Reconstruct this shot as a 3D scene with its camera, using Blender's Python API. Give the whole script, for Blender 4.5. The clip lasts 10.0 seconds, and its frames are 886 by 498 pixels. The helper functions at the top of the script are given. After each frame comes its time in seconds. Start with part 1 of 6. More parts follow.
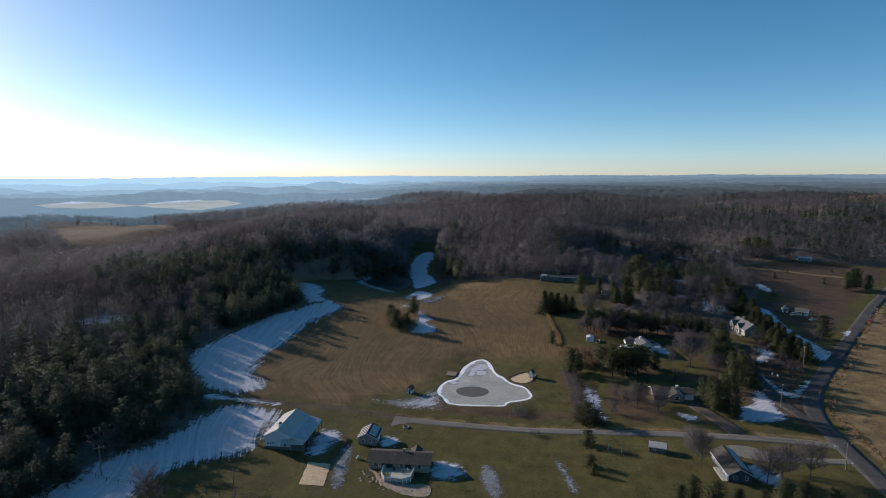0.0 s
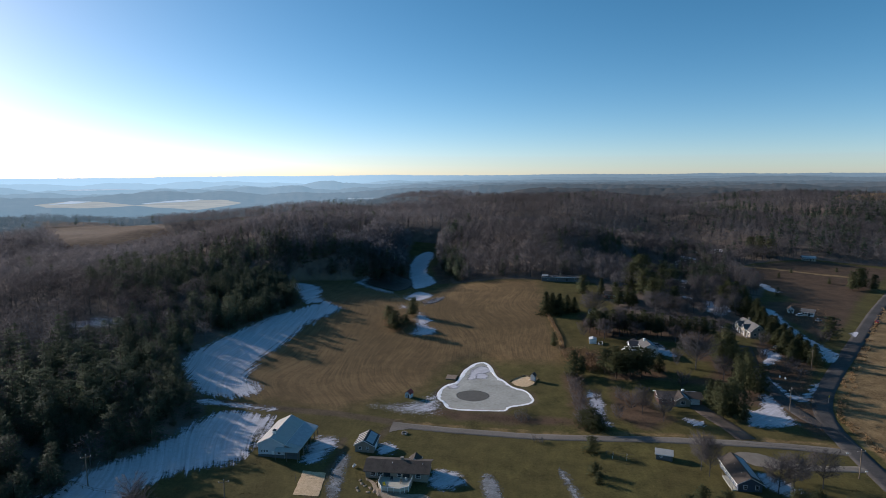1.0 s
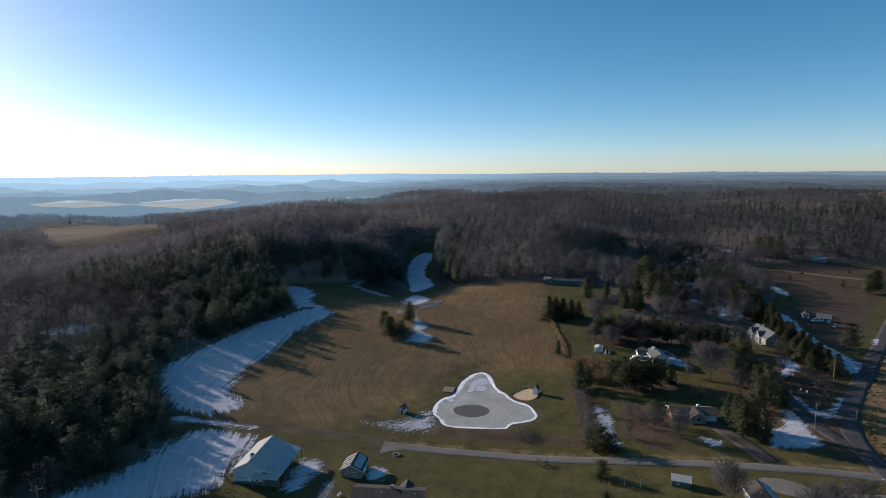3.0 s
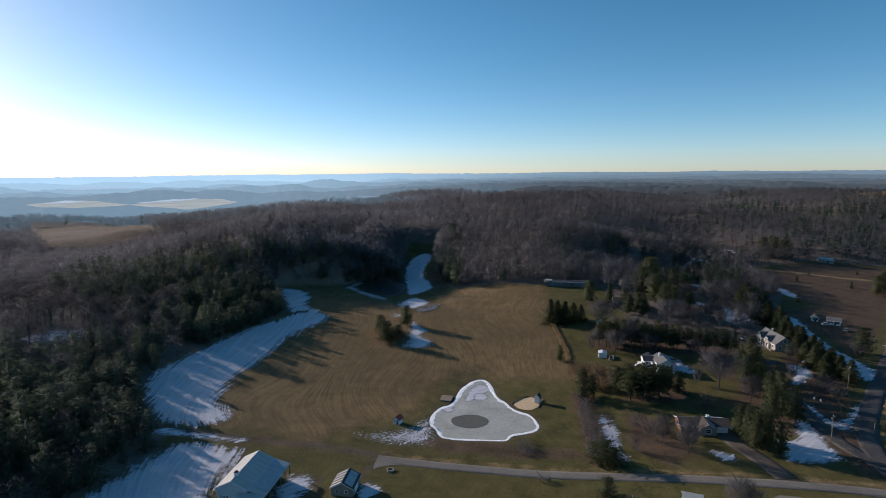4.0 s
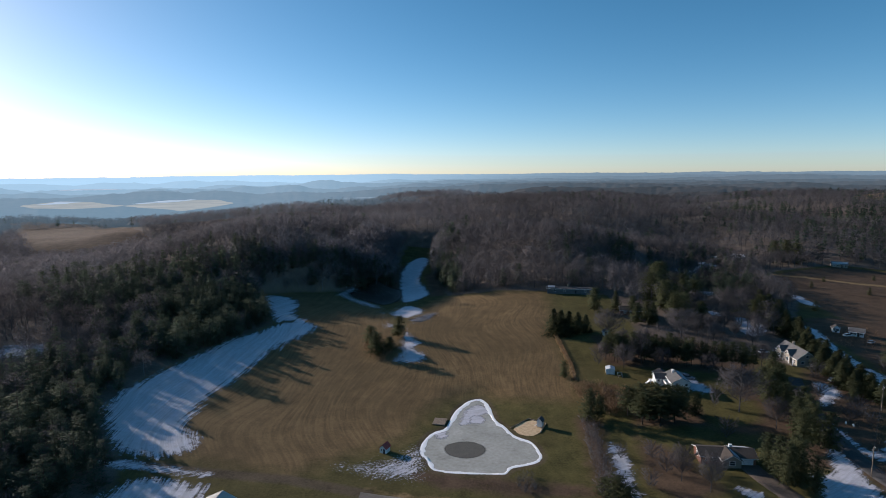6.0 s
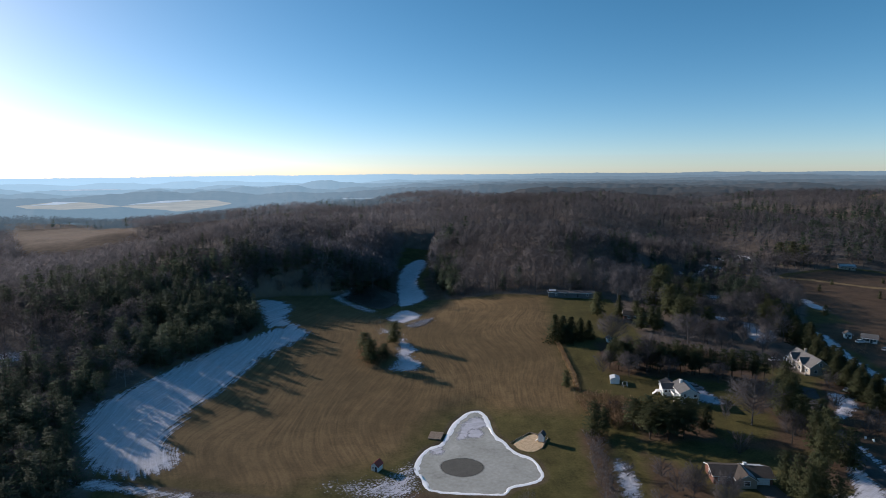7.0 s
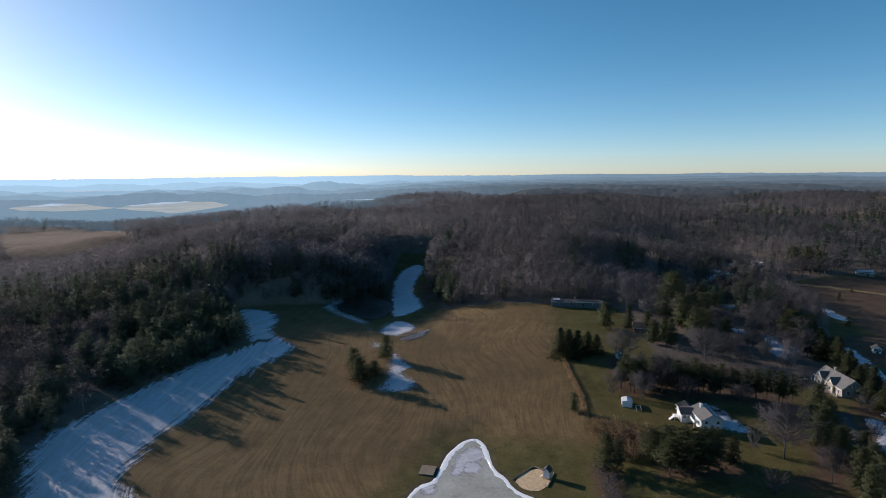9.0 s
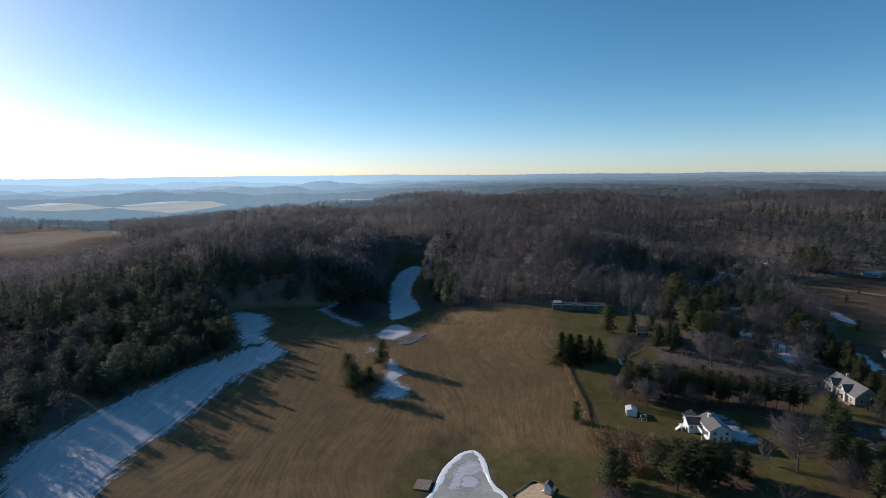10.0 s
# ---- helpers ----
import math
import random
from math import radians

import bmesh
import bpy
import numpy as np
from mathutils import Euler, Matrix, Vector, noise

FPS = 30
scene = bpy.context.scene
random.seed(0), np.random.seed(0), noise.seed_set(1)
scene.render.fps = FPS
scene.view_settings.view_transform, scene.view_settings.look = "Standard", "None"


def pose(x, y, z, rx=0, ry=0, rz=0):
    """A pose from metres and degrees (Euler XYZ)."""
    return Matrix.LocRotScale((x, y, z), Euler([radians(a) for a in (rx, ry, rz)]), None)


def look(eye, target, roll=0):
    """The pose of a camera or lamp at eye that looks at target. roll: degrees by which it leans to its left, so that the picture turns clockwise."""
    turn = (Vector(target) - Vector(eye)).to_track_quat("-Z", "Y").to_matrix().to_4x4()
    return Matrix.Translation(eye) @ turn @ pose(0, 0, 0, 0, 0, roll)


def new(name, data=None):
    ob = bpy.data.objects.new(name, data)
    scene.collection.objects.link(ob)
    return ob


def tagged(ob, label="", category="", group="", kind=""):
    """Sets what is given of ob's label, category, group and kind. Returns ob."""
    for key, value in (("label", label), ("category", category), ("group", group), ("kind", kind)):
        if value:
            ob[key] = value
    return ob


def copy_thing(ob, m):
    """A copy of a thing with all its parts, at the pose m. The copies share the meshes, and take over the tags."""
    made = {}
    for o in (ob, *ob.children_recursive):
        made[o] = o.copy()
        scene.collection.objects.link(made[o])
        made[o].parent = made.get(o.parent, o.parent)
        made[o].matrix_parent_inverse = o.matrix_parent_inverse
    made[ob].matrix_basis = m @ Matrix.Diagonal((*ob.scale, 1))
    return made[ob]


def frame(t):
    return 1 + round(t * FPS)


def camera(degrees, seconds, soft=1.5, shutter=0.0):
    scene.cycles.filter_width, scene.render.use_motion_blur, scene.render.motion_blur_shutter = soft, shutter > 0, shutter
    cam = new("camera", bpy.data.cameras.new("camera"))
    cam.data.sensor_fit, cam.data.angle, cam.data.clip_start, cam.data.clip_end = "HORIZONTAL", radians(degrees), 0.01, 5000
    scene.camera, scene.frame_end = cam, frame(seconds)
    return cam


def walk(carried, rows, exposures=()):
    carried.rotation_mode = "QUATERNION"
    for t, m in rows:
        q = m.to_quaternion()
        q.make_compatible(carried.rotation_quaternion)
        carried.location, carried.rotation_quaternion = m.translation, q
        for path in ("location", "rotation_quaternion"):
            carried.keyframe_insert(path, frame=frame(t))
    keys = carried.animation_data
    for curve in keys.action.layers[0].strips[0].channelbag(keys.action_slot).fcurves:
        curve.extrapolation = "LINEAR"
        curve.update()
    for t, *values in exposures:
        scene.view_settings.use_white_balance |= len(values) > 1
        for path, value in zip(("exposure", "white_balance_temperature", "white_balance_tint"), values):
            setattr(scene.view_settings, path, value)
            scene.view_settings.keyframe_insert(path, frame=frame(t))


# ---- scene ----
cam = camera(75.8, 10.0, soft=0.8)
PATH = [
    (0, (0.804, 5.218, 84.265), (0.567, 7.189, 84.017), -0.2),
    (0.5, (0.635, 7.859, 84.221), (0.398, 9.829, 83.971), -0.2),
    (1, (0.498, 10.82, 84.176), (0.26, 12.79, 83.925), -0.3),
    (1.5, (0.343, 14.23, 84.139), (0.106, 16.199, 83.887), -0.3),
    (2, (0.225, 18.058, 84.102), (-0.014, 20.028, 83.849), -0.3),
    (2.5, (0.148, 22.253, 84.075), (-0.091, 24.222, 83.821), -0.3),
    (4, (0.15, 36.063, 84.061), (-0.091, 38.032, 83.804), -0.4),
    (4.5, (0.242, 40.885, 84.06), (0.0, 42.853, 83.804), -0.3),
    (5, (0.339, 45.801, 84.075), (0.096, 47.77, 83.819), -0.3),
    (5.5, (0.386, 50.859, 84.095), (0.143, 52.828, 83.84), -0.4),
    (7, (0.353, 66.514, 84.207), (0.11, 68.483, 83.953), -0.4),
    (7.5, (0.357, 71.835, 84.214), (0.113, 73.803, 83.961), -0.4),
    (8, (0.353, 77.217, 84.249), (0.108, 79.186, 83.996), -0.4),
    (8.5, (0.26, 82.57, 84.322), (0.015, 84.539, 84.07), -0.4),
    (9, (0.185, 87.622, 84.385), (-0.062, 89.591, 84.135), -0.4),
    (9.5, (0.21, 92.005, 84.407), (-0.04, 93.974, 84.159), -0.4),
    (10, (0.291, 95.856, 84.409), (0.044, 97.824, 84.157), -0.4),
]
walk(cam, [(t, look(eye, target, roll)) for t, eye, target, roll in PATH], exposures=[(0, 0.1, 6340, 18), (10, 0.1, 6340, 18)])

# ---- light ----
SUN_EL, SUN_AZ = 17.9, -66.0          # degrees; azimuth clockwise from +y
SUN_DIR = Vector((math.sin(radians(SUN_AZ)) * math.cos(radians(SUN_EL)), math.cos(radians(SUN_AZ)) * math.cos(radians(SUN_EL)), math.sin(radians(SUN_EL))))
world = bpy.data.worlds.new("winter_sky")
scene.world = world
world.use_nodes = True
wn = world.node_tree.nodes
sky = wn.new("ShaderNodeTexSky")
sky.sky_type = 'NISHITA'
sky.sun_disc = False
sky.sun_elevation = radians(SUN_EL)
sky.sun_rotation = radians(SUN_AZ)
sky.altitude, sky.air_density, sky.dust_density, sky.ozone_density = 420, 0.62, 0.50, 1.2
wn["Background"].inputs["Strength"].default_value = 0.121
vivid = wn.new("ShaderNodeHueSaturation")
vivid.inputs["Hue"].default_value = 0.481
vivid.inputs["Saturation"].default_value = 1.31
world.node_tree.links.new(sky.outputs[0], vivid.inputs["Color"])
world.node_tree.links.new(vivid.outputs[0], wn["Background"].inputs["Color"])
sun_data = bpy.data.lights.new("sun", 'SUN')
sun_data.energy, sun_data.angle, sun_data.color = 5.0, radians(0.55), (1.0, 0.92, 0.80)
sun = new("sun", sun_data)
sun.matrix_world = look(SUN_DIR * 400, (0, 0, 0))
scene.view_settings.exposure = 0.1

# ---- numbers and noise ----
def smooth(a, b, v):
    u = np.clip((v - a) / (b - a), 0.0, 1.0)
    return u * u * (3 - 2 * u)


def hash2(i, j, seed):
    n = (i.astype(np.int64) * 374761393 + j.astype(np.int64) * 668265263 + seed * 974634377) & 0x7FFFFFFF
    n = ((n ^ (n >> 13)) * 1274126177) & 0x7FFFFFFF
    return ((n ^ (n >> 16)) & 0xFFFF) / 65535.0


def value_noise(x, y, seed=0):
    i, j = np.floor(x), np.floor(y)
    u, v = x - i, y - j
    u, v = u * u * (3 - 2 * u), v * v * (3 - 2 * v)
    i, j = i.astype(np.int64), j.astype(np.int64)
    a, b, c, d = hash2(i, j, seed), hash2(i + 1, j, seed), hash2(i, j + 1, seed), hash2(i + 1, j + 1, seed)
    return (a * (1 - u) + b * u) * (1 - v) + (c * (1 - u) + d * u) * v


def fbm(x, y, seed=0, octaves=3):
    total, amp = 0.0, 0.5
    for k in range(octaves):
        total = total + amp * (value_noise(x * 2 ** k, y * 2 ** k, seed + k) - 0.5) * 2
        amp *= 0.5
    return total


# hills and hollows: centre x, y, radius, height
HILLS = [(-70, 470, 70, -18.7), (-60, 600, 80, -29.0), (0, 560, 110, 32.2), (60, 520, 90, -11.8), (-35, 380, 70, 3.3), (30, 400, 70, 1.7), (-140, 370, 90, -8.0), (-110, 560, 110, 9.2), (100, 720, 170, 6.5), (-150, 820, 200, 22.6), (80, 980, 260, 20.3), (-200, 330, 120, 10.5), (-300, 330, 160, 5.5), (-150, 200, 90, -9.0), (-250, 180, 130, 17.2), (-430, 640, 190, 12.3), (-600, 950, 260, -11.7), (260, 640, 150, 0.2), (420, 850, 230, -4.5), (720, 1000, 300, 11.9), (130, 340, 120, 0.2), (-10, 235, 60, -3.6), (-40, 300, 70, -2.5), (60, 280, 70, 1.2)]
SPURS = [(38, 512, 44, 16), (62, 612, 48, -13), (125, 495, 38, -10), (-150, 575, 60, 8), (-20, 690, 60, -6), (300, 760, 70, 9), (420, 680, 60, 8), (-330, 480, 70, 6), (560, 900, 90, 10), (-950, 1020, 220, -13), (-450, 620, 120, -8), (-950, 1400, 330, -10)]
# wooded rises behind the open land, kept off the fields
RISES = [(-150, 470, 42, 9.9), (-185, 420, 40, 16.7), (-130, 570, 55, 5.7), (-70, 620, 60, 7.5), (-250, 620, 80, 0.9), (-330, 715, 70, 7.0), (-340, 480, 80, -3.0), (-330, 445, 48, -9.0), (-430, 545, 40, -6.0), (-18, 600, 50, 5.3), (165, 625, 45, -14.6), (115, 560, 35, 1.9), (292, 640, 45, 15.0), (250, 700, 45, 2.8), (265, 890, 80, -9.1), (-135, 175, 30, 2.7), (70, 480, 30, -6.5), (140, 670, 45, 3.5), (-225, 500, 50, 8.8), (-120, 420, 22, 6.7), (36, 440, 26, 2.4), (-455, 620, 60, 5.0), (90, 640, 45, -4.9)]
POND = [(-15.8, 259.9), (-13.3, 262.6), (-10.7, 262.9), (-7.8, 256.7), (-6.6, 249.1), (-4.9, 243.4), (-2.0, 240.2), (-0.0, 235.0), (2.8, 232.0), (6.2, 230.5), (8.3, 225.7), (9.5, 220.5), (8.1, 216.9), (3.8, 214.7), (0.2, 213.2), (-1.1, 209.8), (-2.5, 209.1), (-12.0, 208.6), (-20.5, 208.7), (-22.9, 211.2), (-24.5, 216.1), (-26.5, 217.6), (-27.4, 223.0), (-26.8, 227.4), (-25.3, 232.9), (-20.9, 236.1), (-20.1, 243.9), (-19.7, 249.9), (-17.6, 255.6)]


def rounded(poly, passes=2):
    for _ in range(passes):
        out = []
        for (ax, ay), (bx, by) in zip(poly, poly[1:] + poly[:1]):
            out += [(ax * .75 + bx * .25, ay * .75 + by * .25), (ax * .25 + bx * .75, ay * .25 + by * .75)]
        poly = out
    return poly


def sdf(poly, x, y):
    """Signed distance to a polygon, positive inside."""
    x, y = np.asarray(x, float), np.asarray(y, float)
    best, inside = np.full(x.shape, 1e9), np.zeros(x.shape, bool)
    for (ax, ay), (bx, by) in zip(poly, poly[1:] + poly[:1]):
        dx, dy = bx - ax, by - ay
        t = np.clip(((x - ax) * dx + (y - ay) * dy) / (dx * dx + dy * dy + 1e-9), 0, 1)
        best = np.minimum(best, np.hypot(x - ax - t * dx, y - ay - t * dy))
        if dy:
            inside ^= ((ay > y) != (by > y)) & (x < (y - ay) * dx / dy + ax)
    return np.where(inside, best, -best)


def line_distance(line, x, y):
    best = np.full(np.shape(x), 1e9)
    for (ax, ay), (bx, by) in zip(line, line[1:]):
        dx, dy = bx - ax, by - ay
        t = np.clip(((x - ax) * dx + (y - ay) * dy) / (dx * dx + dy * dy), 0, 1)
        best = np.minimum(best, np.hypot(x - ax - t * dx, y - ay - t * dy))
    return best


POND_LINE = rounded(POND, 1)


def hills(x, y):
    x, y = np.asarray(x, float), np.asarray(y, float)
    z = 22 * smooth(420, 1100, np.hypot(x, y - 250))
    for a, b, r, h in HILLS + SPURS:
        z = z + h * np.exp(-((x - a) ** 2 + (y - b) ** 2) / (2 * r * r))
    rise = 0.0
    for a, b, r, h in RISES:
        rise = rise + h * np.exp(-((x - a) ** 2 + (y - b) ** 2) / (2 * r * r))
    z = z + rise * smooth(0, 13, -sdf(OPEN, x, y))
    woods = smooth(0, 160, np.maximum(y - 450, -x - 175)) * (1 - smooth(110, 190, x) * (1 - smooth(570, 660, y)))
    z = z + woods * (13 + 9 * smooth(570, 720, y)) * fbm(x / 150, y / 150, 17)
    far = smooth(900, 1500, np.hypot(x, y))
    z = z + far * (10 * fbm(x / 420, y / 420, 5) + np.where(x > -250, 8, 0) * smooth(-500, -100, x)) - 34 * smooth(1280, 1560, np.hypot(x, y))
    return z


def ground(x, y):
    x, y = np.asarray(x, float), np.asarray(y, float)
    z = hills(x, y)
    near = (np.abs(x + 9) < 60) & (np.abs(y - 235) < 60)
    if np.any(near):
        d = sdf(POND_LINE, x, y)
        z = np.where(near, z * (1 - smooth(-14, -1.5, d)) - 0.55 * smooth(-0.8, 1.5, d), z)
    return z


def surface(x, y):
    """The ground with its fine unevenness and level road beds."""
    x, y = np.asarray(x, float), np.asarray(y, float)
    d = sdf(POND_LINE, x, y)
    far = smooth(430, 640, np.hypot(x, y))
    z = ground(x, y) + (0.12 * fbm(x / 5, y / 5, 9) * (1 - far) + far * fbm(x / 60, y / 60, 9)) * (1 - smooth(-2, 0, d))
    for line, w in ((MAIN_ROAD, 3.4), (LANE, 2.2), (SIDE_ROAD, 2.2)):
        d = line_distance(line, x, y)
        z = np.where(d < w + 5, z * smooth(w, w + 5, d) + (hills(x, y) - 0.03) * (1 - smooth(w, w + 5, d)), z)
    return z


def gz(x, y):
    return float(ground(np.array([x]), np.array([y]))[0])


# ---- materials ----
def material(name, colours, scale=1.0, rough=0.9, bump=0.0, metal=0.0, fine=8.0, spec=0.3):
    """Two scales of noise over a row of colours."""
    m = bpy.data.materials.new(name)
    m.use_nodes = True
    n, l = m.node_tree.nodes, m.node_tree.links
    b = n["Principled BSDF"]
    b.inputs["Roughness"].default_value, b.inputs["Metallic"].default_value = rough, metal
    b.inputs["Specular IOR Level"].default_value = spec
    tc = n.new("ShaderNodeTexCoord")
    n1, n2 = n.new("ShaderNodeTexNoise"), n.new("ShaderNodeTexNoise")
    n1.inputs["Scale"].default_value, n2.inputs["Scale"].default_value = scale, scale * fine
    n1.inputs["Detail"].default_value, n2.inputs["Detail"].default_value = 3, 3
    add = n.new("ShaderNodeMath")
    add.operation = 'MULTIPLY_ADD'
    add.inputs[1].default_value = 0.55
    half = n.new("ShaderNodeMath")
    half.operation = 'MULTIPLY'
    half.inputs[1].default_value = 0.45
    l.new(tc.outputs["Object"], n1.inputs["Vector"])
    l.new(tc.outputs["Object"], n2.inputs["Vector"])
    l.new(n2.outputs["Fac"], half.inputs[0])
    l.new(n1.outputs["Fac"], add.inputs[0])
    l.new(half.outputs[0], add.inputs[2])
    ramp = n.new("ShaderNodeValToRGB")
    ramp.color_ramp.elements[0].position, ramp.color_ramp.elements[1].position = 0.3, 0.7
    ramp.color_ramp.elements[0].color, ramp.color_ramp.elements[1].color = (*colours[0], 1), (*colours[-1], 1)
    for k, c in enumerate(colours[1:-1]):
        ramp.color_ramp.elements.new(0.3 + 0.4 * (k + 1) / (len(colours) - 1)).color = (*c, 1)
    l.new(add.outputs[0], ramp.inputs[0])
    l.new(ramp.outputs[0], b.inputs["Base Color"])
    if bump:
        bp = n.new("ShaderNodeBump")
        bp.inputs["Strength"].default_value, bp.inputs["Distance"].default_value = 0.6, bump
        l.new(add.outputs[0], bp.inputs["Height"])
        l.new(bp.outputs[0], b.inputs["Normal"])
    m["ramp"] = ramp.name
    return m


def toned(name, dark, light, rough=0.9, through_light=0.0, patchy=0.6):
    """Colour by each plant's tone, which in the forest also carries painted haze."""
    m = bpy.data.materials.new(name)
    m.use_nodes = True
    n, l = m.node_tree.nodes, m.node_tree.links
    b = n["Principled BSDF"]
    b.inputs["Roughness"].default_value = rough
    b.inputs["Specular IOR Level"].default_value = 0.13
    at = n.new("ShaderNodeAttribute")
    at.attribute_name = "tone"
    nz = n.new("ShaderNodeTexNoise")
    nz.inputs["Scale"].default_value = 0.9
    tc = n.new("ShaderNodeTexCoord")
    l.new(tc.outputs["Object"], nz.inputs["Vector"])
    ma = n.new("ShaderNodeMath")
    ma.operation = 'MULTIPLY_ADD'
    ma.inputs[1].default_value, ma.inputs[2].default_value = patchy, -patchy / 2
    l.new(nz.outputs["Fac"], ma.inputs[0])
    ad = n.new("ShaderNodeMath")
    ad.use_clamp = True
    l.new(ma.outputs[0], ad.inputs[0])
    l.new(at.outputs["Fac"], ad.inputs[1])
    mix = n.new("ShaderNodeMix")
    mix.data_type = 'RGBA'
    mix.inputs["A"].default_value, mix.inputs["B"].default_value = (*dark, 1), (*light, 1)
    l.new(ad.outputs[0], mix.inputs["Factor"])
    l.new(mix.outputs["Result"], b.inputs["Base Color"])
    if through_light:
        tl, ms = n.new("ShaderNodeBsdfTranslucent"), n.new("ShaderNodeMixShader")
        ms.inputs[0].default_value = through_light
        l.new(mix.outputs["Result"], tl.inputs["Color"])
        l.new(b.outputs[0], ms.inputs[1])
        l.new(tl.outputs[0], ms.inputs[2])
        l.new(ms.outputs[0], n["Material Output"].inputs["Surface"])
    return m


def math_node(nt, op, a, b=None, c=None, clamp=False):
    q = nt.nodes.new("ShaderNodeMath")
    q.operation, q.use_clamp = op, clamp
    for k, v in enumerate((a, b, c)):
        if v is None:
            continue
        if isinstance(v, (int, float)):
            q.inputs[k].default_value = v
        else:
            nt.links.new(v, q.inputs[k])
    return q.outputs[0]


def noise_node(nt, scale, detail=4, rough=0.55, vec=None, distort=0.0):
    q = nt.nodes.new("ShaderNodeTexNoise")
    q.inputs["Scale"].default_value, q.inputs["Detail"].default_value, q.inputs["Roughness"].default_value = scale, detail, rough
    q.inputs["Distortion"].default_value = distort
    if vec is not None:
        nt.links.new(vec, q.inputs["Vector"])
    return q.outputs["Fac"]


def mix_node(nt, fac, a, b):
    q = nt.nodes.new("ShaderNodeMix")
    q.data_type = 'RGBA'
    for k, v in (("Factor", fac), ("A", a), ("B", b)):
        if isinstance(v, tuple):
            q.inputs[k].default_value = (*v, 1)
        elif isinstance(v, (int, float)):
            q.inputs[k].default_value = v
        else:
            nt.links.new(v, q.inputs[k])
    return q.outputs["Result"]


def edge_mask(nt, name, noise_out, wobble, soft):
    at = nt.nodes.new("ShaderNodeAttribute")
    at.attribute_name = name
    w = math_node(nt, 'MULTIPLY_ADD', noise_out, wobble, -wobble / 2)
    s = math_node(nt, 'ADD', at.outputs["Fac"], w)
    return math_node(nt, 'MULTIPLY_ADD', s, 1 / soft, 0.5, clamp=True)


def rows_node(nt, vec, angle, along, across, bend=0.0):
    """Coordinates drawn out along a direction, in degrees from +x, and bent a little."""
    if bend:
        q = nt.nodes.new("ShaderNodeTexNoise")
        q.inputs["Scale"].default_value, q.inputs["Detail"].default_value = 0.011, 1.0
        nt.links.new(vec, q.inputs["Vector"])
        v = nt.nodes.new("ShaderNodeVectorMath")
        v.operation = 'MULTIPLY_ADD'
        v.inputs[1].default_value = (bend, bend, 0)
        nt.links.new(q.outputs["Color"], v.inputs[0])
        nt.links.new(vec, v.inputs[2])
        vec = v.outputs[0]
    turn, draw = nt.nodes.new("ShaderNodeMapping"), nt.nodes.new("ShaderNodeMapping")
    turn.inputs["Rotation"].default_value = (0, 0, radians(-angle))
    draw.inputs["Scale"].default_value = (along, across, 1)
    nt.links.new(vec, turn.inputs[0])
    nt.links.new(turn.outputs[0], draw.inputs[0])
    return draw.outputs[0]


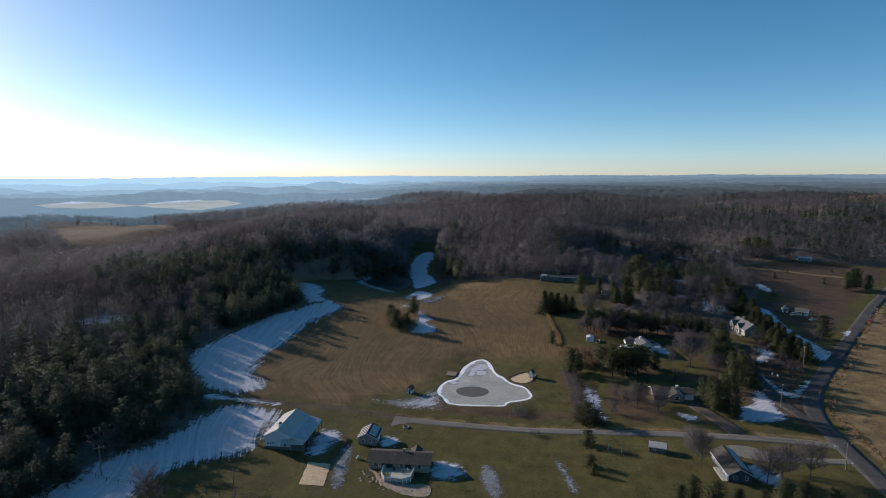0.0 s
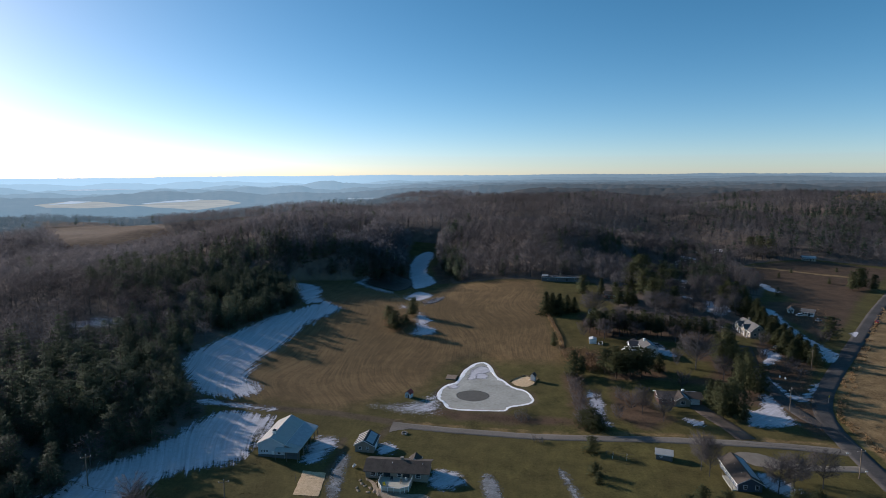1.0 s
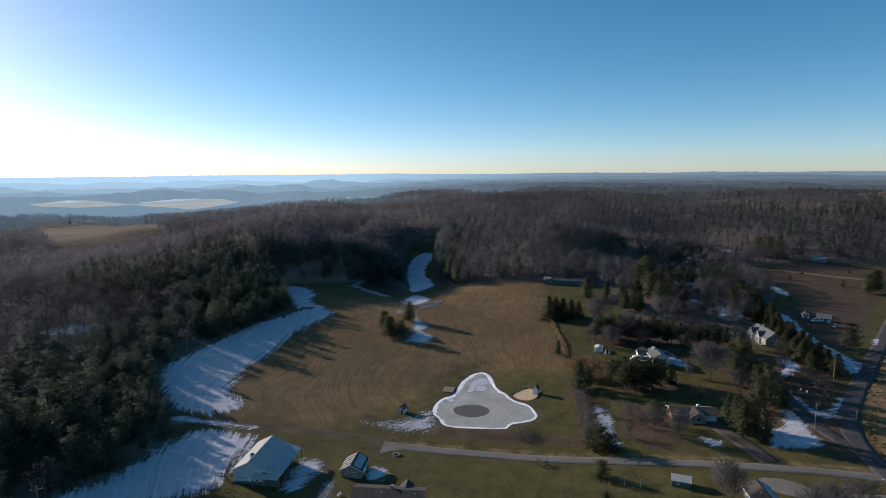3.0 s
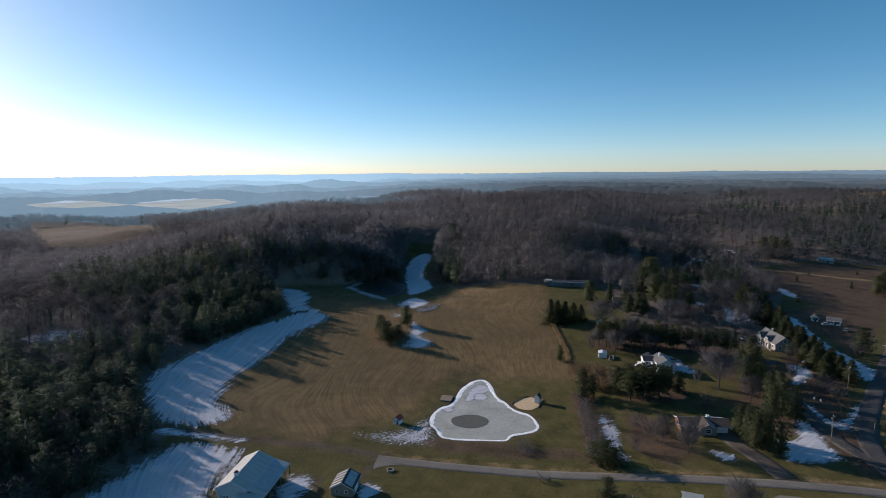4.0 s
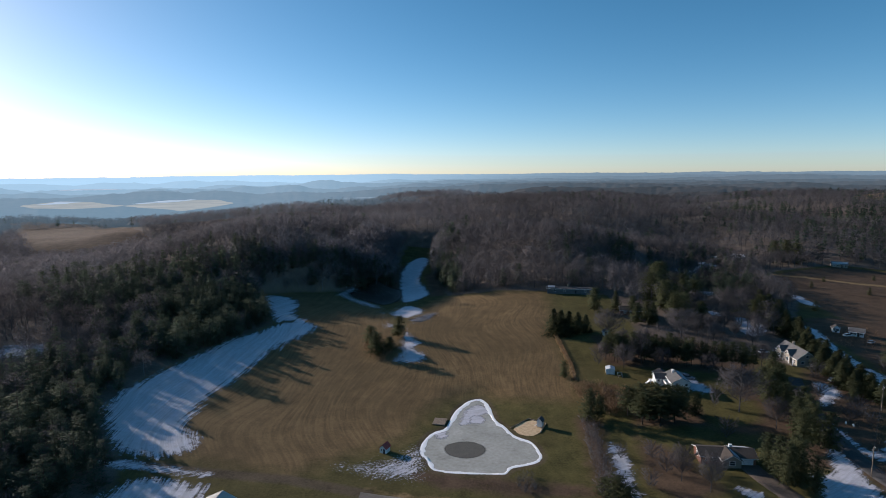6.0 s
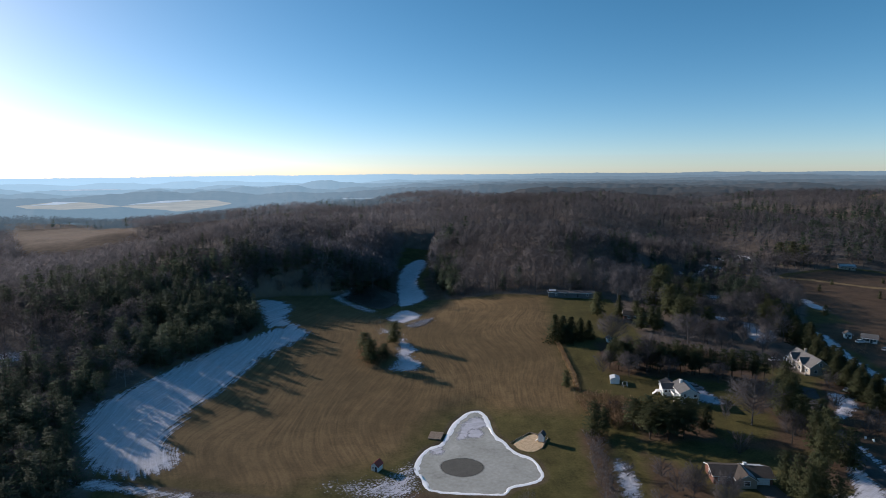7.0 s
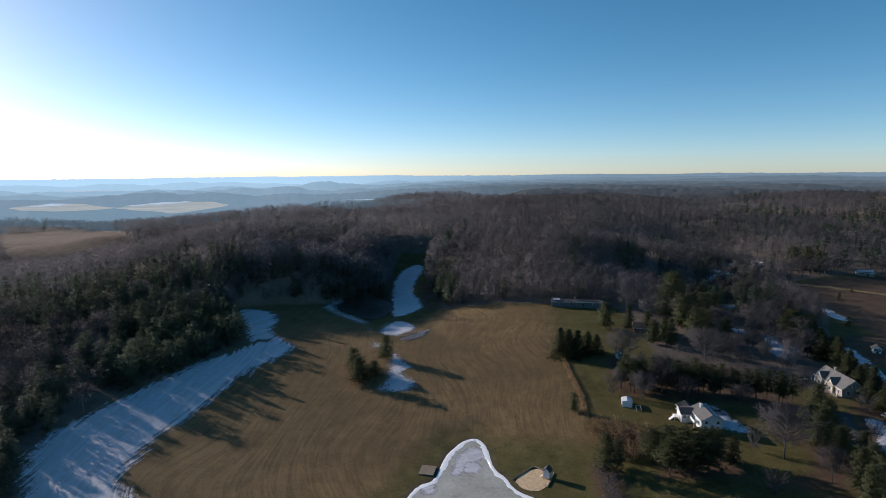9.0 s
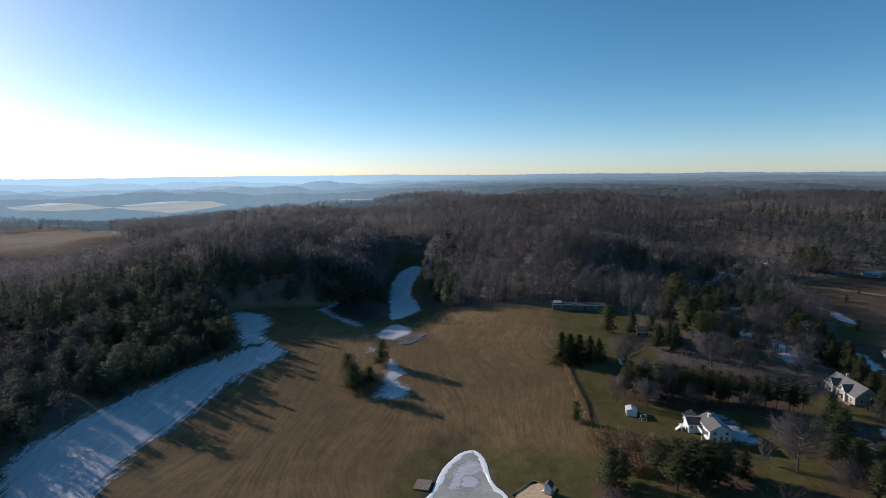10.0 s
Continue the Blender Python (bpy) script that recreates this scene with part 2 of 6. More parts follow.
def ground_material():
    m = bpy.data.materials.new("winter_ground")
    m.use_nodes = True
    nt = m.node_tree
    b = nt.nodes["Principled BSDF"]
    b.inputs["Roughness"].default_value, b.inputs["Specular IOR Level"].default_value = 0.95, 0.1
    tc = nt.nodes.new("ShaderNodeTexCoord").outputs["Object"]
    big, mid, fine = noise_node(nt, 0.02, 4, 0.6, tc), noise_node(nt, 0.15, 4, 0.6, tc), noise_node(nt, 1.3, 7, 0.78, tc)
    both = math_node(nt, 'MULTIPLY_ADD', mid, 0.45, math_node(nt, 'MULTIPLY', fine, 0.55))
    spread = math_node(nt, 'MULTIPLY_ADD', both, 3.6, -1.3, clamp=True)
    broad = math_node(nt, 'MULTIPLY_ADD', big, 3.0, -1.0, clamp=True)
    litter = mix_node(nt, spread, (0.080, 0.063, 0.052), (0.195, 0.155, 0.126))
    # stubble: rows that bend round the slope
    streak = math_node(nt, 'MULTIPLY_ADD', noise_node(nt, 1.0, 5, 0.68, rows_node(nt, tc, 97, 0.03, 0.50, 60), 0.6), 2.6, -0.8, clamp=True)
    furrow = math_node(nt, 'MULTIPLY_ADD', noise_node(nt, 1.0, 2, 0.5, rows_node(nt, tc, 97, 0.025, 1.25, 60)), 3.4, -1.2, clamp=True)
    rows = math_node(nt, 'MULTIPLY_ADD', furrow, 0.20, math_node(nt, 'MULTIPLY_ADD', streak, 0.32, math_node(nt, 'MULTIPLY', spread, 0.46)))
    stub = mix_node(nt, rows, (0.068, 0.045, 0.022), (0.290, 0.190, 0.092))
    stub = mix_node(nt, math_node(nt, 'MULTIPLY', broad, 0.6), stub, (0.092, 0.064, 0.031))
    lawn = mix_node(nt, spread, (0.040, 0.037, 0.013), (0.160, 0.140, 0.048))
    lawn = mix_node(nt, math_node(nt, 'MULTIPLY', broad, 0.6), lawn, (0.095, 0.072, 0.030))
    lawn = mix_node(nt, math_node(nt, 'MULTIPLY', streak, 0.35), lawn, (0.040, 0.036, 0.012))
    straw = mix_node(nt, spread, (0.065, 0.042, 0.020), (0.38, 0.26, 0.13))
    straw = mix_node(nt, math_node(nt, 'MULTIPLY', streak, 0.5), straw, (0.15, 0.098, 0.048))
    weeds = mix_node(nt, spread, (0.052, 0.035, 0.024), (0.13, 0.085, 0.055))
    dirt = mix_node(nt, spread, (0.055, 0.040, 0.028), (0.135, 0.10, 0.07))
    col = mix_node(nt, edge_mask(nt, "open", mid, 6, 3), litter, lawn)
    col = mix_node(nt, edge_mask(nt, "weeds", mid, 8, 4), col, weeds)
    col = mix_node(nt, edge_mask(nt, "straw", mid, 6, 2), col, straw)
    col = mix_node(nt, edge_mask(nt, "stubble", mid, 14, 11), col, stub)
    col = mix_node(nt, math_node(nt, 'MULTIPLY', edge_mask(nt, "dirt", fine, 3, 1.5), 0.85), col, dirt)
    nt.links.new(col, b.inputs["Base Color"])
    bp = nt.nodes.new("ShaderNodeBump")
    bp.inputs["Strength"].default_value, bp.inputs["Distance"].default_value = 0.5, 0.35
    nt.links.new(both, bp.inputs["Height"])
    nt.links.new(bp.outputs[0], b.inputs["Normal"])
    return m


def snow_material(name, cover, soft=0.8, slope=0.32, grain=0.75, rows=2.0, speck=1.2, bend=(38, 0.10, 1.0, 40)):
    """Snow that thins to bare grass at its rim; cover: how closed it is."""
    m = bpy.data.materials.new(name)
    m.use_nodes = True
    nt = m.node_tree
    b = nt.nodes["Principled BSDF"]
    b.inputs["Roughness"].default_value, b.inputs["Specular IOR Level"].default_value = 0.6, 0.3
    tc = nt.nodes.new("ShaderNodeTexCoord").outputs["Object"]
    fine, mid = noise_node(nt, grain, 6, 0.75, tc, 0.4), noise_node(nt, 0.12, 4, 0.6, tc)
    col = mix_node(nt, fine, (0.54, 0.525, 0.57), (0.71, 0.69, 0.74))
    col = mix_node(nt, math_node(nt, 'MULTIPLY_ADD', fine, -3.0, 1.5, clamp=True), col, (0.30, 0.27, 0.21))
    nt.links.new(col, b.inputs["Base Color"])
    at = nt.nodes.new("ShaderNodeAttribute")
    at.attribute_name = "edge"
    streak = noise_node(nt, 1.0, 4, 0.65, rows_node(nt, tc, *bend), 0.5)
    crust = math_node(nt, 'MULTIPLY_ADD', streak, 3.0, -1.0, clamp=True)
    nt.links.new(mix_node(nt, crust, (0.43, 0.42, 0.44), col), b.inputs["Base Color"])
    e = math_node(nt, 'MINIMUM', math_node(nt, 'MULTIPLY', at.outputs["Fac"], slope), 1.5)
    e = math_node(nt, 'MULTIPLY_ADD', mid, 0.5, e)
    k = math_node(nt, 'MULTIPLY_ADD', streak, rows, math_node(nt, 'MULTIPLY_ADD', fine, speck, e))
    alpha = math_node(nt, 'MULTIPLY_ADD', k, 1 / soft, (cover - (rows + speck) / 2) / soft, clamp=True)
    tr = nt.nodes.new("ShaderNodeBsdfTransparent")
    mx = nt.nodes.new("ShaderNodeMixShader")
    nt.links.new(alpha, mx.inputs[0])
    nt.links.new(tr.outputs[0], mx.inputs[1])
    nt.links.new(b.outputs[0], mx.inputs[2])
    nt.links.new(mx.outputs[0], nt.nodes["Material Output"].inputs["Surface"])
    bp = nt.nodes.new("ShaderNodeBump")
    bp.inputs["Strength"].default_value, bp.inputs["Distance"].default_value = 0.6, 0.3
    nt.links.new(fine, bp.inputs["Height"])
    nt.links.new(bp.outputs[0], b.inputs["Normal"])
    return m


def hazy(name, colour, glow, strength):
    """Far land in painted haze: a dim surface whose own emission stands in for the air's light (strength 0: as strong
    as its "air").
    """
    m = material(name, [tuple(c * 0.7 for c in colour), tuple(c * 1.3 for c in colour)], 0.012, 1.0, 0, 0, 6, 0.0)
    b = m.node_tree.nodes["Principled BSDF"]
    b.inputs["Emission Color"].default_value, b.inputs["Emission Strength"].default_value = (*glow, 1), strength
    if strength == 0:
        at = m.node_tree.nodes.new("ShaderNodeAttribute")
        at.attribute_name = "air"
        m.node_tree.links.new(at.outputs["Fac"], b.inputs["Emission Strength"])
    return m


def soft_patch(name, colours, rim, rag=0.0, most=1.0):
    """A surface that fades out over its rim."""
    m = material(name, colours, 0.4, 0.45, 0.0, 0, 6, 0.12)
    nt = m.node_tree
    at = nt.nodes.new("ShaderNodeAttribute")
    at.attribute_name = "edge"
    mx = nt.nodes.new("ShaderNodeMixShader")
    tc = nt.nodes.new("ShaderNodeTexCoord").outputs["Object"]
    ragged = math_node(nt, 'MULTIPLY_ADD', noise_node(nt, 0.9, 5, 0.7, tc), rag, -rag / 2)
    faded = math_node(nt, 'MULTIPLY_ADD', math_node(nt, 'ADD', at.outputs["Fac"], ragged), 1 / rim, 0.5, clamp=True)
    nt.links.new(math_node(nt, 'MULTIPLY', faded, most), mx.inputs[0])
    nt.links.new(nt.nodes.new("ShaderNodeBsdfTransparent").outputs[0], mx.inputs[1])
    nt.links.new(nt.nodes["Principled BSDF"].outputs[0], mx.inputs[2])
    nt.links.new(mx.outputs[0], nt.nodes["Material Output"].inputs["Surface"])
    return m


GROUND = ground_material()
SNOW = snow_material("snow", 0.0, 0.75, 0.30, 0.9, 1.7, 1.8)
SPECKS = snow_material("speckled_snow", -0.62, 0.30, 0.12, 1.6, 1.4, 4.0)
DRIFT = snow_material("feathered_snow", 0.05, 0.6, 0.21, 0.75, 1.2, 1.4)
FURROWED = snow_material("furrowed_snow", 0.05, 0.6, 0.17, 0.75, 1.9, 1.4, (97, 0.03, 0.9, 60))
THIN_SNOW = snow_material("thin_snow", -0.38, 0.5)
BROWN_GRAVEL = material("brown_gravel", [(0.065, 0.050, 0.040), (0.130, 0.102, 0.082)], 0.2, 0.95, 0.02, 0, 12)
ICE = material("pond_ice", [(0.265, 0.258, 0.222), (0.35, 0.343, 0.302), (0.405, 0.395, 0.352), (0.49, 0.482, 0.44)], 0.13, 0.6, 0.0, 0, 7, 0.12)
ICY = soft_patch("icy_ruts", [(0.09, 0.085, 0.075), (0.20, 0.205, 0.21), (0.44, 0.45, 0.47)], 1.6, 7.0, 0.8)
WET_ICE = soft_patch("wet_ice", [(0.105, 0.093, 0.075), (0.155, 0.14, 0.115)], 0.9)
ASPHALT = material("asphalt", [(0.056, 0.052, 0.050), (0.106, 0.099, 0.095)], 0.08, 0.9, 0.01, 0, 14, 0.08)
GRAVEL = material("gravel_lane", [(0.115, 0.10, 0.085), (0.20, 0.178, 0.155)], 0.12, 0.95, 0.02, 0, 14)
SAND = material("sand", [(0.44, 0.30, 0.17), (0.70, 0.52, 0.33)], 0.9, 0.95, 0.12, 0, 4)
CONCRETE = material("concrete", [(0.135, 0.118, 0.098), (0.215, 0.19, 0.16)], 0.4, 0.9, 0.01)
BARK = toned("bark", (0.072, 0.068, 0.068), (0.18, 0.174, 0.175))
PINE_BARK = toned("pine_bark", (0.055, 0.042, 0.034), (0.11, 0.085, 0.068))
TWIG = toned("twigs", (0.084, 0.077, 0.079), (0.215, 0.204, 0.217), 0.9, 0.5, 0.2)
NEEDLE = toned("needles", (0.052, 0.062, 0.034), (0.145, 0.155, 0.078), 0.7, 0.55)
DEEP_NEEDLE = toned("forest_needles", (0.056, 0.078, 0.056), (0.122, 0.150, 0.096), 0.7, 0.5)
TUFTS = toned("lawn_tufts", (0.052, 0.044, 0.017), (0.17, 0.13, 0.055), 0.9, 0.3)
REEDS = toned("dry_reeds", (0.24, 0.155, 0.08), (0.46, 0.32, 0.18), 0.9, 0.3)
BRUSH = toned("dry_brush", (0.125, 0.085, 0.058), (0.34, 0.225, 0.135), 0.9, 0.4)

# ---- meshes ----
def mesh_object(name, verts, faces, mats, index=None, attrs=None, parent=None, smooth_faces=False, normals=None):
    me = bpy.data.meshes.new(name)
    verts, faces = np.asarray(verts, np.float32), np.asarray(faces, np.int32)
    nf, k = faces.shape
    me.vertices.add(len(verts))
    me.vertices.foreach_set("co", verts.ravel())
    me.loops.add(nf * k)
    me.loops.foreach_set("vertex_index", faces.ravel())
    me.polygons.add(nf)
    me.polygons.foreach_set("loop_start", np.arange(0, nf * k, k, dtype=np.int32))
    if index is not None:
        me.polygons.foreach_set("material_index", np.asarray(index, np.int32))
    me.polygons.foreach_set("use_smooth", np.full(nf, smooth_faces))
    for m in mats:
        me.materials.append(m)
    for key, v in (attrs or {}).items():
        a = me.attributes.new(key, 'FLOAT', 'POINT')
        a.data.foreach_set("value", np.asarray(v, np.float32))
    me.update(calc_edges=True)
    me.validate()
    if normals is not None:
        me.attributes.new("custom_normal", 'FLOAT_VECTOR', 'POINT').data.foreach_set("vector", np.asarray(normals, np.float32).ravel())
    ob = new(name, me)
    if parent is not None:
        ob.parent = parent
    return ob


def part(name, bm, mat, parent, label=""):
    me = bpy.data.meshes.new(name)
    bmesh.ops.recalc_face_normals(bm, faces=bm.faces)
    bm.to_mesh(me)
    bm.free()
    me.materials.append(mat)
    ob = new(name, me)
    ob.parent = parent
    if label:
        tagged(ob, label)
    return ob


def add_box(bm, x0, x1, y0, y1, z0, z1, bevel=0.0):
    r = bmesh.ops.create_cube(bm, size=1.0, matrix=Matrix.LocRotScale(((x0 + x1) / 2, (y0 + y1) / 2, (z0 + z1) / 2), None, (x1 - x0, y1 - y0, z1 - z0)))
    if bevel:
        es = list({e for v in r["verts"] for e in v.link_edges})
        bmesh.ops.bevel(bm, geom=es, offset=bevel, segments=1, affect='EDGES')
    return bm


def box(x0, x1, y0, y1, z0, z1, bevel=0.0):
    return add_box(bmesh.new(), x0, x1, y0, y1, z0, z1, bevel)


def prism(points, axis, a, b):
    """A flat outline pushed along an axis: points are the other two coordinates."""
    bm = bmesh.new()
    rows = []
    for v in (a, b):
        rows.append([bm.verts.new({"x": (v, p, q), "y": (p, v, q), "z": (p, q, v)}[axis]) for p, q in points])
    bm.faces.new(rows[0])
    bm.faces.new(rows[1][::-1])
    for i in range(len(points)):
        j = (i + 1) % len(points)
        bm.faces.new((rows[0][i], rows[1][i], rows[1][j], rows[0][j]))
    return bm


def rod(a, b, r0, r1=None, sides=6):
    bm = bmesh.new()
    a, b = Vector(a), Vector(b)
    m = Matrix.Translation((a + b) / 2) @ (b - a).to_track_quat("Z", "Y").to_matrix().to_4x4()
    bmesh.ops.create_cone(bm, cap_ends=True, segments=sides, radius1=r0, radius2=r0 if r1 is None else r1, depth=(b - a).length, matrix=m)
    return bm


def thing(name, x, y, turn, label, category, group="", z=None):
    ob = new(name)
    ob.matrix_world = pose(x, y, gz(x, y) if z is None else z, 0, 0, turn)
    return tagged(ob, label, category, group)


# ---- ground ----
def steps(lo, hi, fine_lo, fine_hi, step, growth):
    mid = list(np.arange(fine_lo, fine_hi + 0.01, step))
    s, v, up = step, mid[-1], []
    while v < hi:
        s *= growth
        v += s
        up.append(min(v, hi))
    s, v, down = step, mid[0], []
    while v > lo:
        s *= growth
        v -= s
        down.append(max(v, lo))
    return np.array(down[::-1] + mid + up)


OPEN = [(-112, 60), (-113, 125), (-106, 150), (-101, 175), (-104, 190), (-121, 205), (-132, 225), (-135, 245), (-132, 274), (-125, 300), (-121, 327), (-132, 345), (-151, 380), (-138, 396), (-113, 411), (-105, 426), (-86, 402), (-74, 411), (-86, 463), (-91, 500), (-94, 560), (-70, 560), (-62, 505), (-58, 463), (-47, 430), (-40, 407), (-9, 413), (20, 407), (58, 402), (62, 330), (100, 318), (125, 300), (150, 372), (183, 440), (183, 505), (265, 556), (335, 530), (420, 560), (420, 60)]
STUBBLE = [(-119, 206), (-132, 225), (-134, 245), (-131, 274), (-124, 300), (-120, 327), (-132, 345), (-150, 380), (-138, 396), (-115, 408), (-102, 392), (-88, 380), (-74, 368), (-55, 344), (-48, 384), (-40, 405), (-9, 411), (19, 405), (22, 370), (21, 328), (25, 297), (26, 262), (14, 262), (3, 262), (-6, 264), (-14, 268), (-26, 258), (-31, 246), (-34, 228), (-48, 214), (-60, 199), (-100, 199)]
STRAW = [(225, 363), (205, 346), (183.5, 318), (152, 272), (131, 240), (117, 217), (111.5, 203), (109.5, 190), (109.3, 175), (107, 130), (106, 60), (420, 60), (420, 420), (262, 395)]
WEEDS = [(183, 500), (182, 464), (182, 385), (199, 366), (246, 432), (290, 484), (316, 522), (265, 550)]
# brown litter; the pond bank and valley hollow outlines are shade painted brown
LITTER_AND_SHADE = [[(113.5, 228), (105, 205), (103, 196.3), (97.4, 195.5), (97.5, 211.3), (100, 232), (103.3, 250.6), (110.6, 256.5), (116, 240)], [(152, 304), (176, 330), (206, 372), (196, 385), (178, 388), (160, 384), (156, 350)], [(-30, 207.5), (-10, 206.5), (20, 206.5), (26, 200), (10, 198.5), (-20, 200)], [(-112, 410), (-100, 398), (-80, 383), (-68, 390), (-70, 425), (-78, 468), (-84, 500), (-90, 500)], [(-52, 405), (-58, 440), (-66, 480), (-60, 480), (-45, 430), (-42, 408)], [(66, 240), (84, 250), (104, 300), (100, 262), (98, 240)], [(40, 238), (50, 226), (58, 206), (46, 198), (38, 206)], [(38, 330), (40, 296), (60, 293), (95, 292), (104, 302), (100, 322), (62, 334)], [(23, 250), (30, 256), (31, 197), (23, 196)], [(42, 256), (66, 262), (66, 244), (42, 244)], [(78, 236), (98, 240), (98, 222), (80, 218)], [(110, 232), (128, 258), (140, 290), (120, 300), (104, 262)], [(84, 300), (100, 300), (98, 262), (84, 268)], [(-63, 304), (-44, 320), (-42, 296), (-54, 287), (-64, 290)], [(113, 205), (118, 205), (150, 262), (178, 300), (225, 366), (220, 370), (165, 297)], [(150, 380), (182, 372), (176, 338), (156, 326)]]
FAR_FIELDS = [[(-1105, 1210), (-1193, 1439), (-1034, 1370), (-860, 1226), (-840, 1170), (-880, 1080), (-973, 1105)], [(-846, 1201), (-885, 1371), (-930, 1593), (-782, 1511), (-653, 1341), (-594, 1040), (-635, 1060), (-759, 1132)]]
BROWN_FIELD = [(-484, 567), (-560, 640), (-676, 736), (-776, 875), (-730, 938), (-600, 830), (-518, 752), (-440, 675), (-400, 640), (-395, 600), (-400, 560), (-430, 545), (-460, 545)]
EAST_FIELD = [(520, 1000), (700, 1020), (760, 1120), (560, 1080)]
LANE = [(-37.5, 192.2), (-26.5, 191.4), (-8.9, 190.7), (10, 189.6), (28.8, 190.3), (47, 190.9), (65, 190.4), (90, 189.0), (104, 186.5)]
MAIN_ROAD = [(100, 60), (101, 130), (102.5, 163), (104, 184), (106, 205), (112, 223), (128, 248), (168, 303), (219, 375), (260, 428), (330, 520)]
SIDE_ROAD = [(104.5, 203), (101, 216), (100.8, 230), (102, 245), (104, 258), (107, 272), (112, 290)]
FAR_LANE = [(96, 565), (102, 532), (106.3, 502), (112, 478), (126, 452)]
TRACK = [(-118, 193), (-105, 193.7), (-83, 194.8), (-60, 196.6), (-38, 194.1)]
FIELD_TRACK = [(172, 521), (186, 512), (203, 504.5), (219, 498.5), (233, 490), (251, 482), (262, 478)]
DRIVES = [[(102, 176.8), (92, 176.2), (84, 176), (76, 178.5)], [(-38, 193), (-40.5, 185), (-41.5, 178)], [(75.5, 193), (74, 200), (71.5, 208), (69, 215), (68, 219.5)], [(-52, 178), (-49, 165), (-51, 150), (-50, 140)]]


def build_ground():
    xs = steps(-5200, 5200, -165, 215, 2.1, 1.06)
    ys = steps(-700, 5100, 105, 565, 2.3, 1.06)
    X, Y = np.meshgrid(xs, ys)
    x, y = X.ravel(), Y.ravel()
    z = surface(x, y)
    nx, ny = len(xs), len(ys)
    i = (np.arange(ny - 1)[:, None] * nx + np.arange(nx - 1)[None, :]).ravel()
    faces = np.stack([i, i + 1, i + nx + 1, i + nx], 1)
    wob = 2.0 * fbm(x / 9, y / 9, 21)
    far_fields = np.maximum.reduce([sdf(FAR_FIELDS[0], x, y), sdf(FAR_FIELDS[1], x, y), sdf(EAST_FIELD, x, y), 3.0 - line_distance(FIELD_TRACK, x, y)])
    dirt = 1.3 - np.minimum(line_distance(TRACK, x, y) - 0.9, np.minimum.reduce([line_distance(d, x, y) for d in DRIVES]) + 0.1)
    verge = [(x0, y0 + 3.4) for x0, y0 in LANE]
    ditch = [(x0 + 4.8, y0 - 3.0) for x0, y0 in MAIN_ROAD if y0 > 215]
    far_fields = np.maximum.reduce([far_fields, 0.9 - line_distance(verge, x, y), 1.2 - line_distance(ditch, x, y)])
    dirt = np.maximum(dirt, 1.2 - np.abs(sdf(POND_LINE, x, y) + 0.7))
    clip = lambda v: np.clip(v, -30, 30)
    ob = mesh_object("ground", np.stack([x, y, z], 1), faces, [GROUND], attrs={
        "open": clip(sdf(OPEN, x, y) + wob), "stubble": clip(sdf(STUBBLE, x, y)), "straw": clip(np.maximum(sdf(STRAW, x, y), far_fields) + wob * 0.4),
        "weeds": clip(np.maximum.reduce([sdf(WEEDS, x, y), sdf(BROWN_FIELD, x, y)] + [sdf(q, x, y) for q in LITTER_AND_SHADE]) + wob), "dirt": clip(dirt)}, smooth_faces=True)
    tagged(ob, "rolling winter ground with olive lawn, brown stubble and leaf litter", "ground", kind="structure")


build_ground()


def drape(name, poly, mat, label, category, step=0.9, lift=0.07, margin=0.8, kind="structure", flat=None, wobble=0.6, passes=2):
    """A thin sheet laid over the ground inside an outline."""
    p = rounded(poly, passes)
    px, py = np.array(p).T
    xs, ys = np.arange(px.min() - 2, px.max() + 2, step), np.arange(py.min() - 2, py.max() + 2, step)
    X, Y = np.meshgrid(xs, ys)
    x, y = X.ravel(), Y.ravel()
    d = sdf(p, x, y) + wobble * fbm(x / 2.5, y / 2.5, len(p))
    nx = len(xs)
    i = (np.arange(len(ys) - 1)[:, None] * nx + np.arange(nx - 1)[None, :]).ravel()
    f = np.stack([i, i + 1, i + nx + 1, i + nx], 1)
    f = f[d[f].max(1) > -margin]
    if margin < 0.2:
        e = 0.05
        gx, gy = (sdf(p, x + e, y) - sdf(p, x - e, y)) / (2 * e), (sdf(p, x, y + e) - sdf(p, x, y - e)) / (2 * e)
        f = f[d[f].max(1) > 0.05]
        out = d < 0
        x, y = np.where(out, x - gx * d, x), np.where(out, y - gy * d, y)
    z = surface(x, y) + lift if flat is None else np.full(x.shape, flat)
    if flat is None:
        z = z + 0.05 * np.clip(d / 2, 0, 1)
    used = np.unique(f)
    back = np.zeros(len(x), int)
    back[used] = np.arange(len(used))
    ob = mesh_object(name, np.stack([x, y, z], 1)[used], back[f], [mat], attrs={"edge": d[used]}, smooth_faces=True)
    return tagged(ob, label, category, kind=kind)


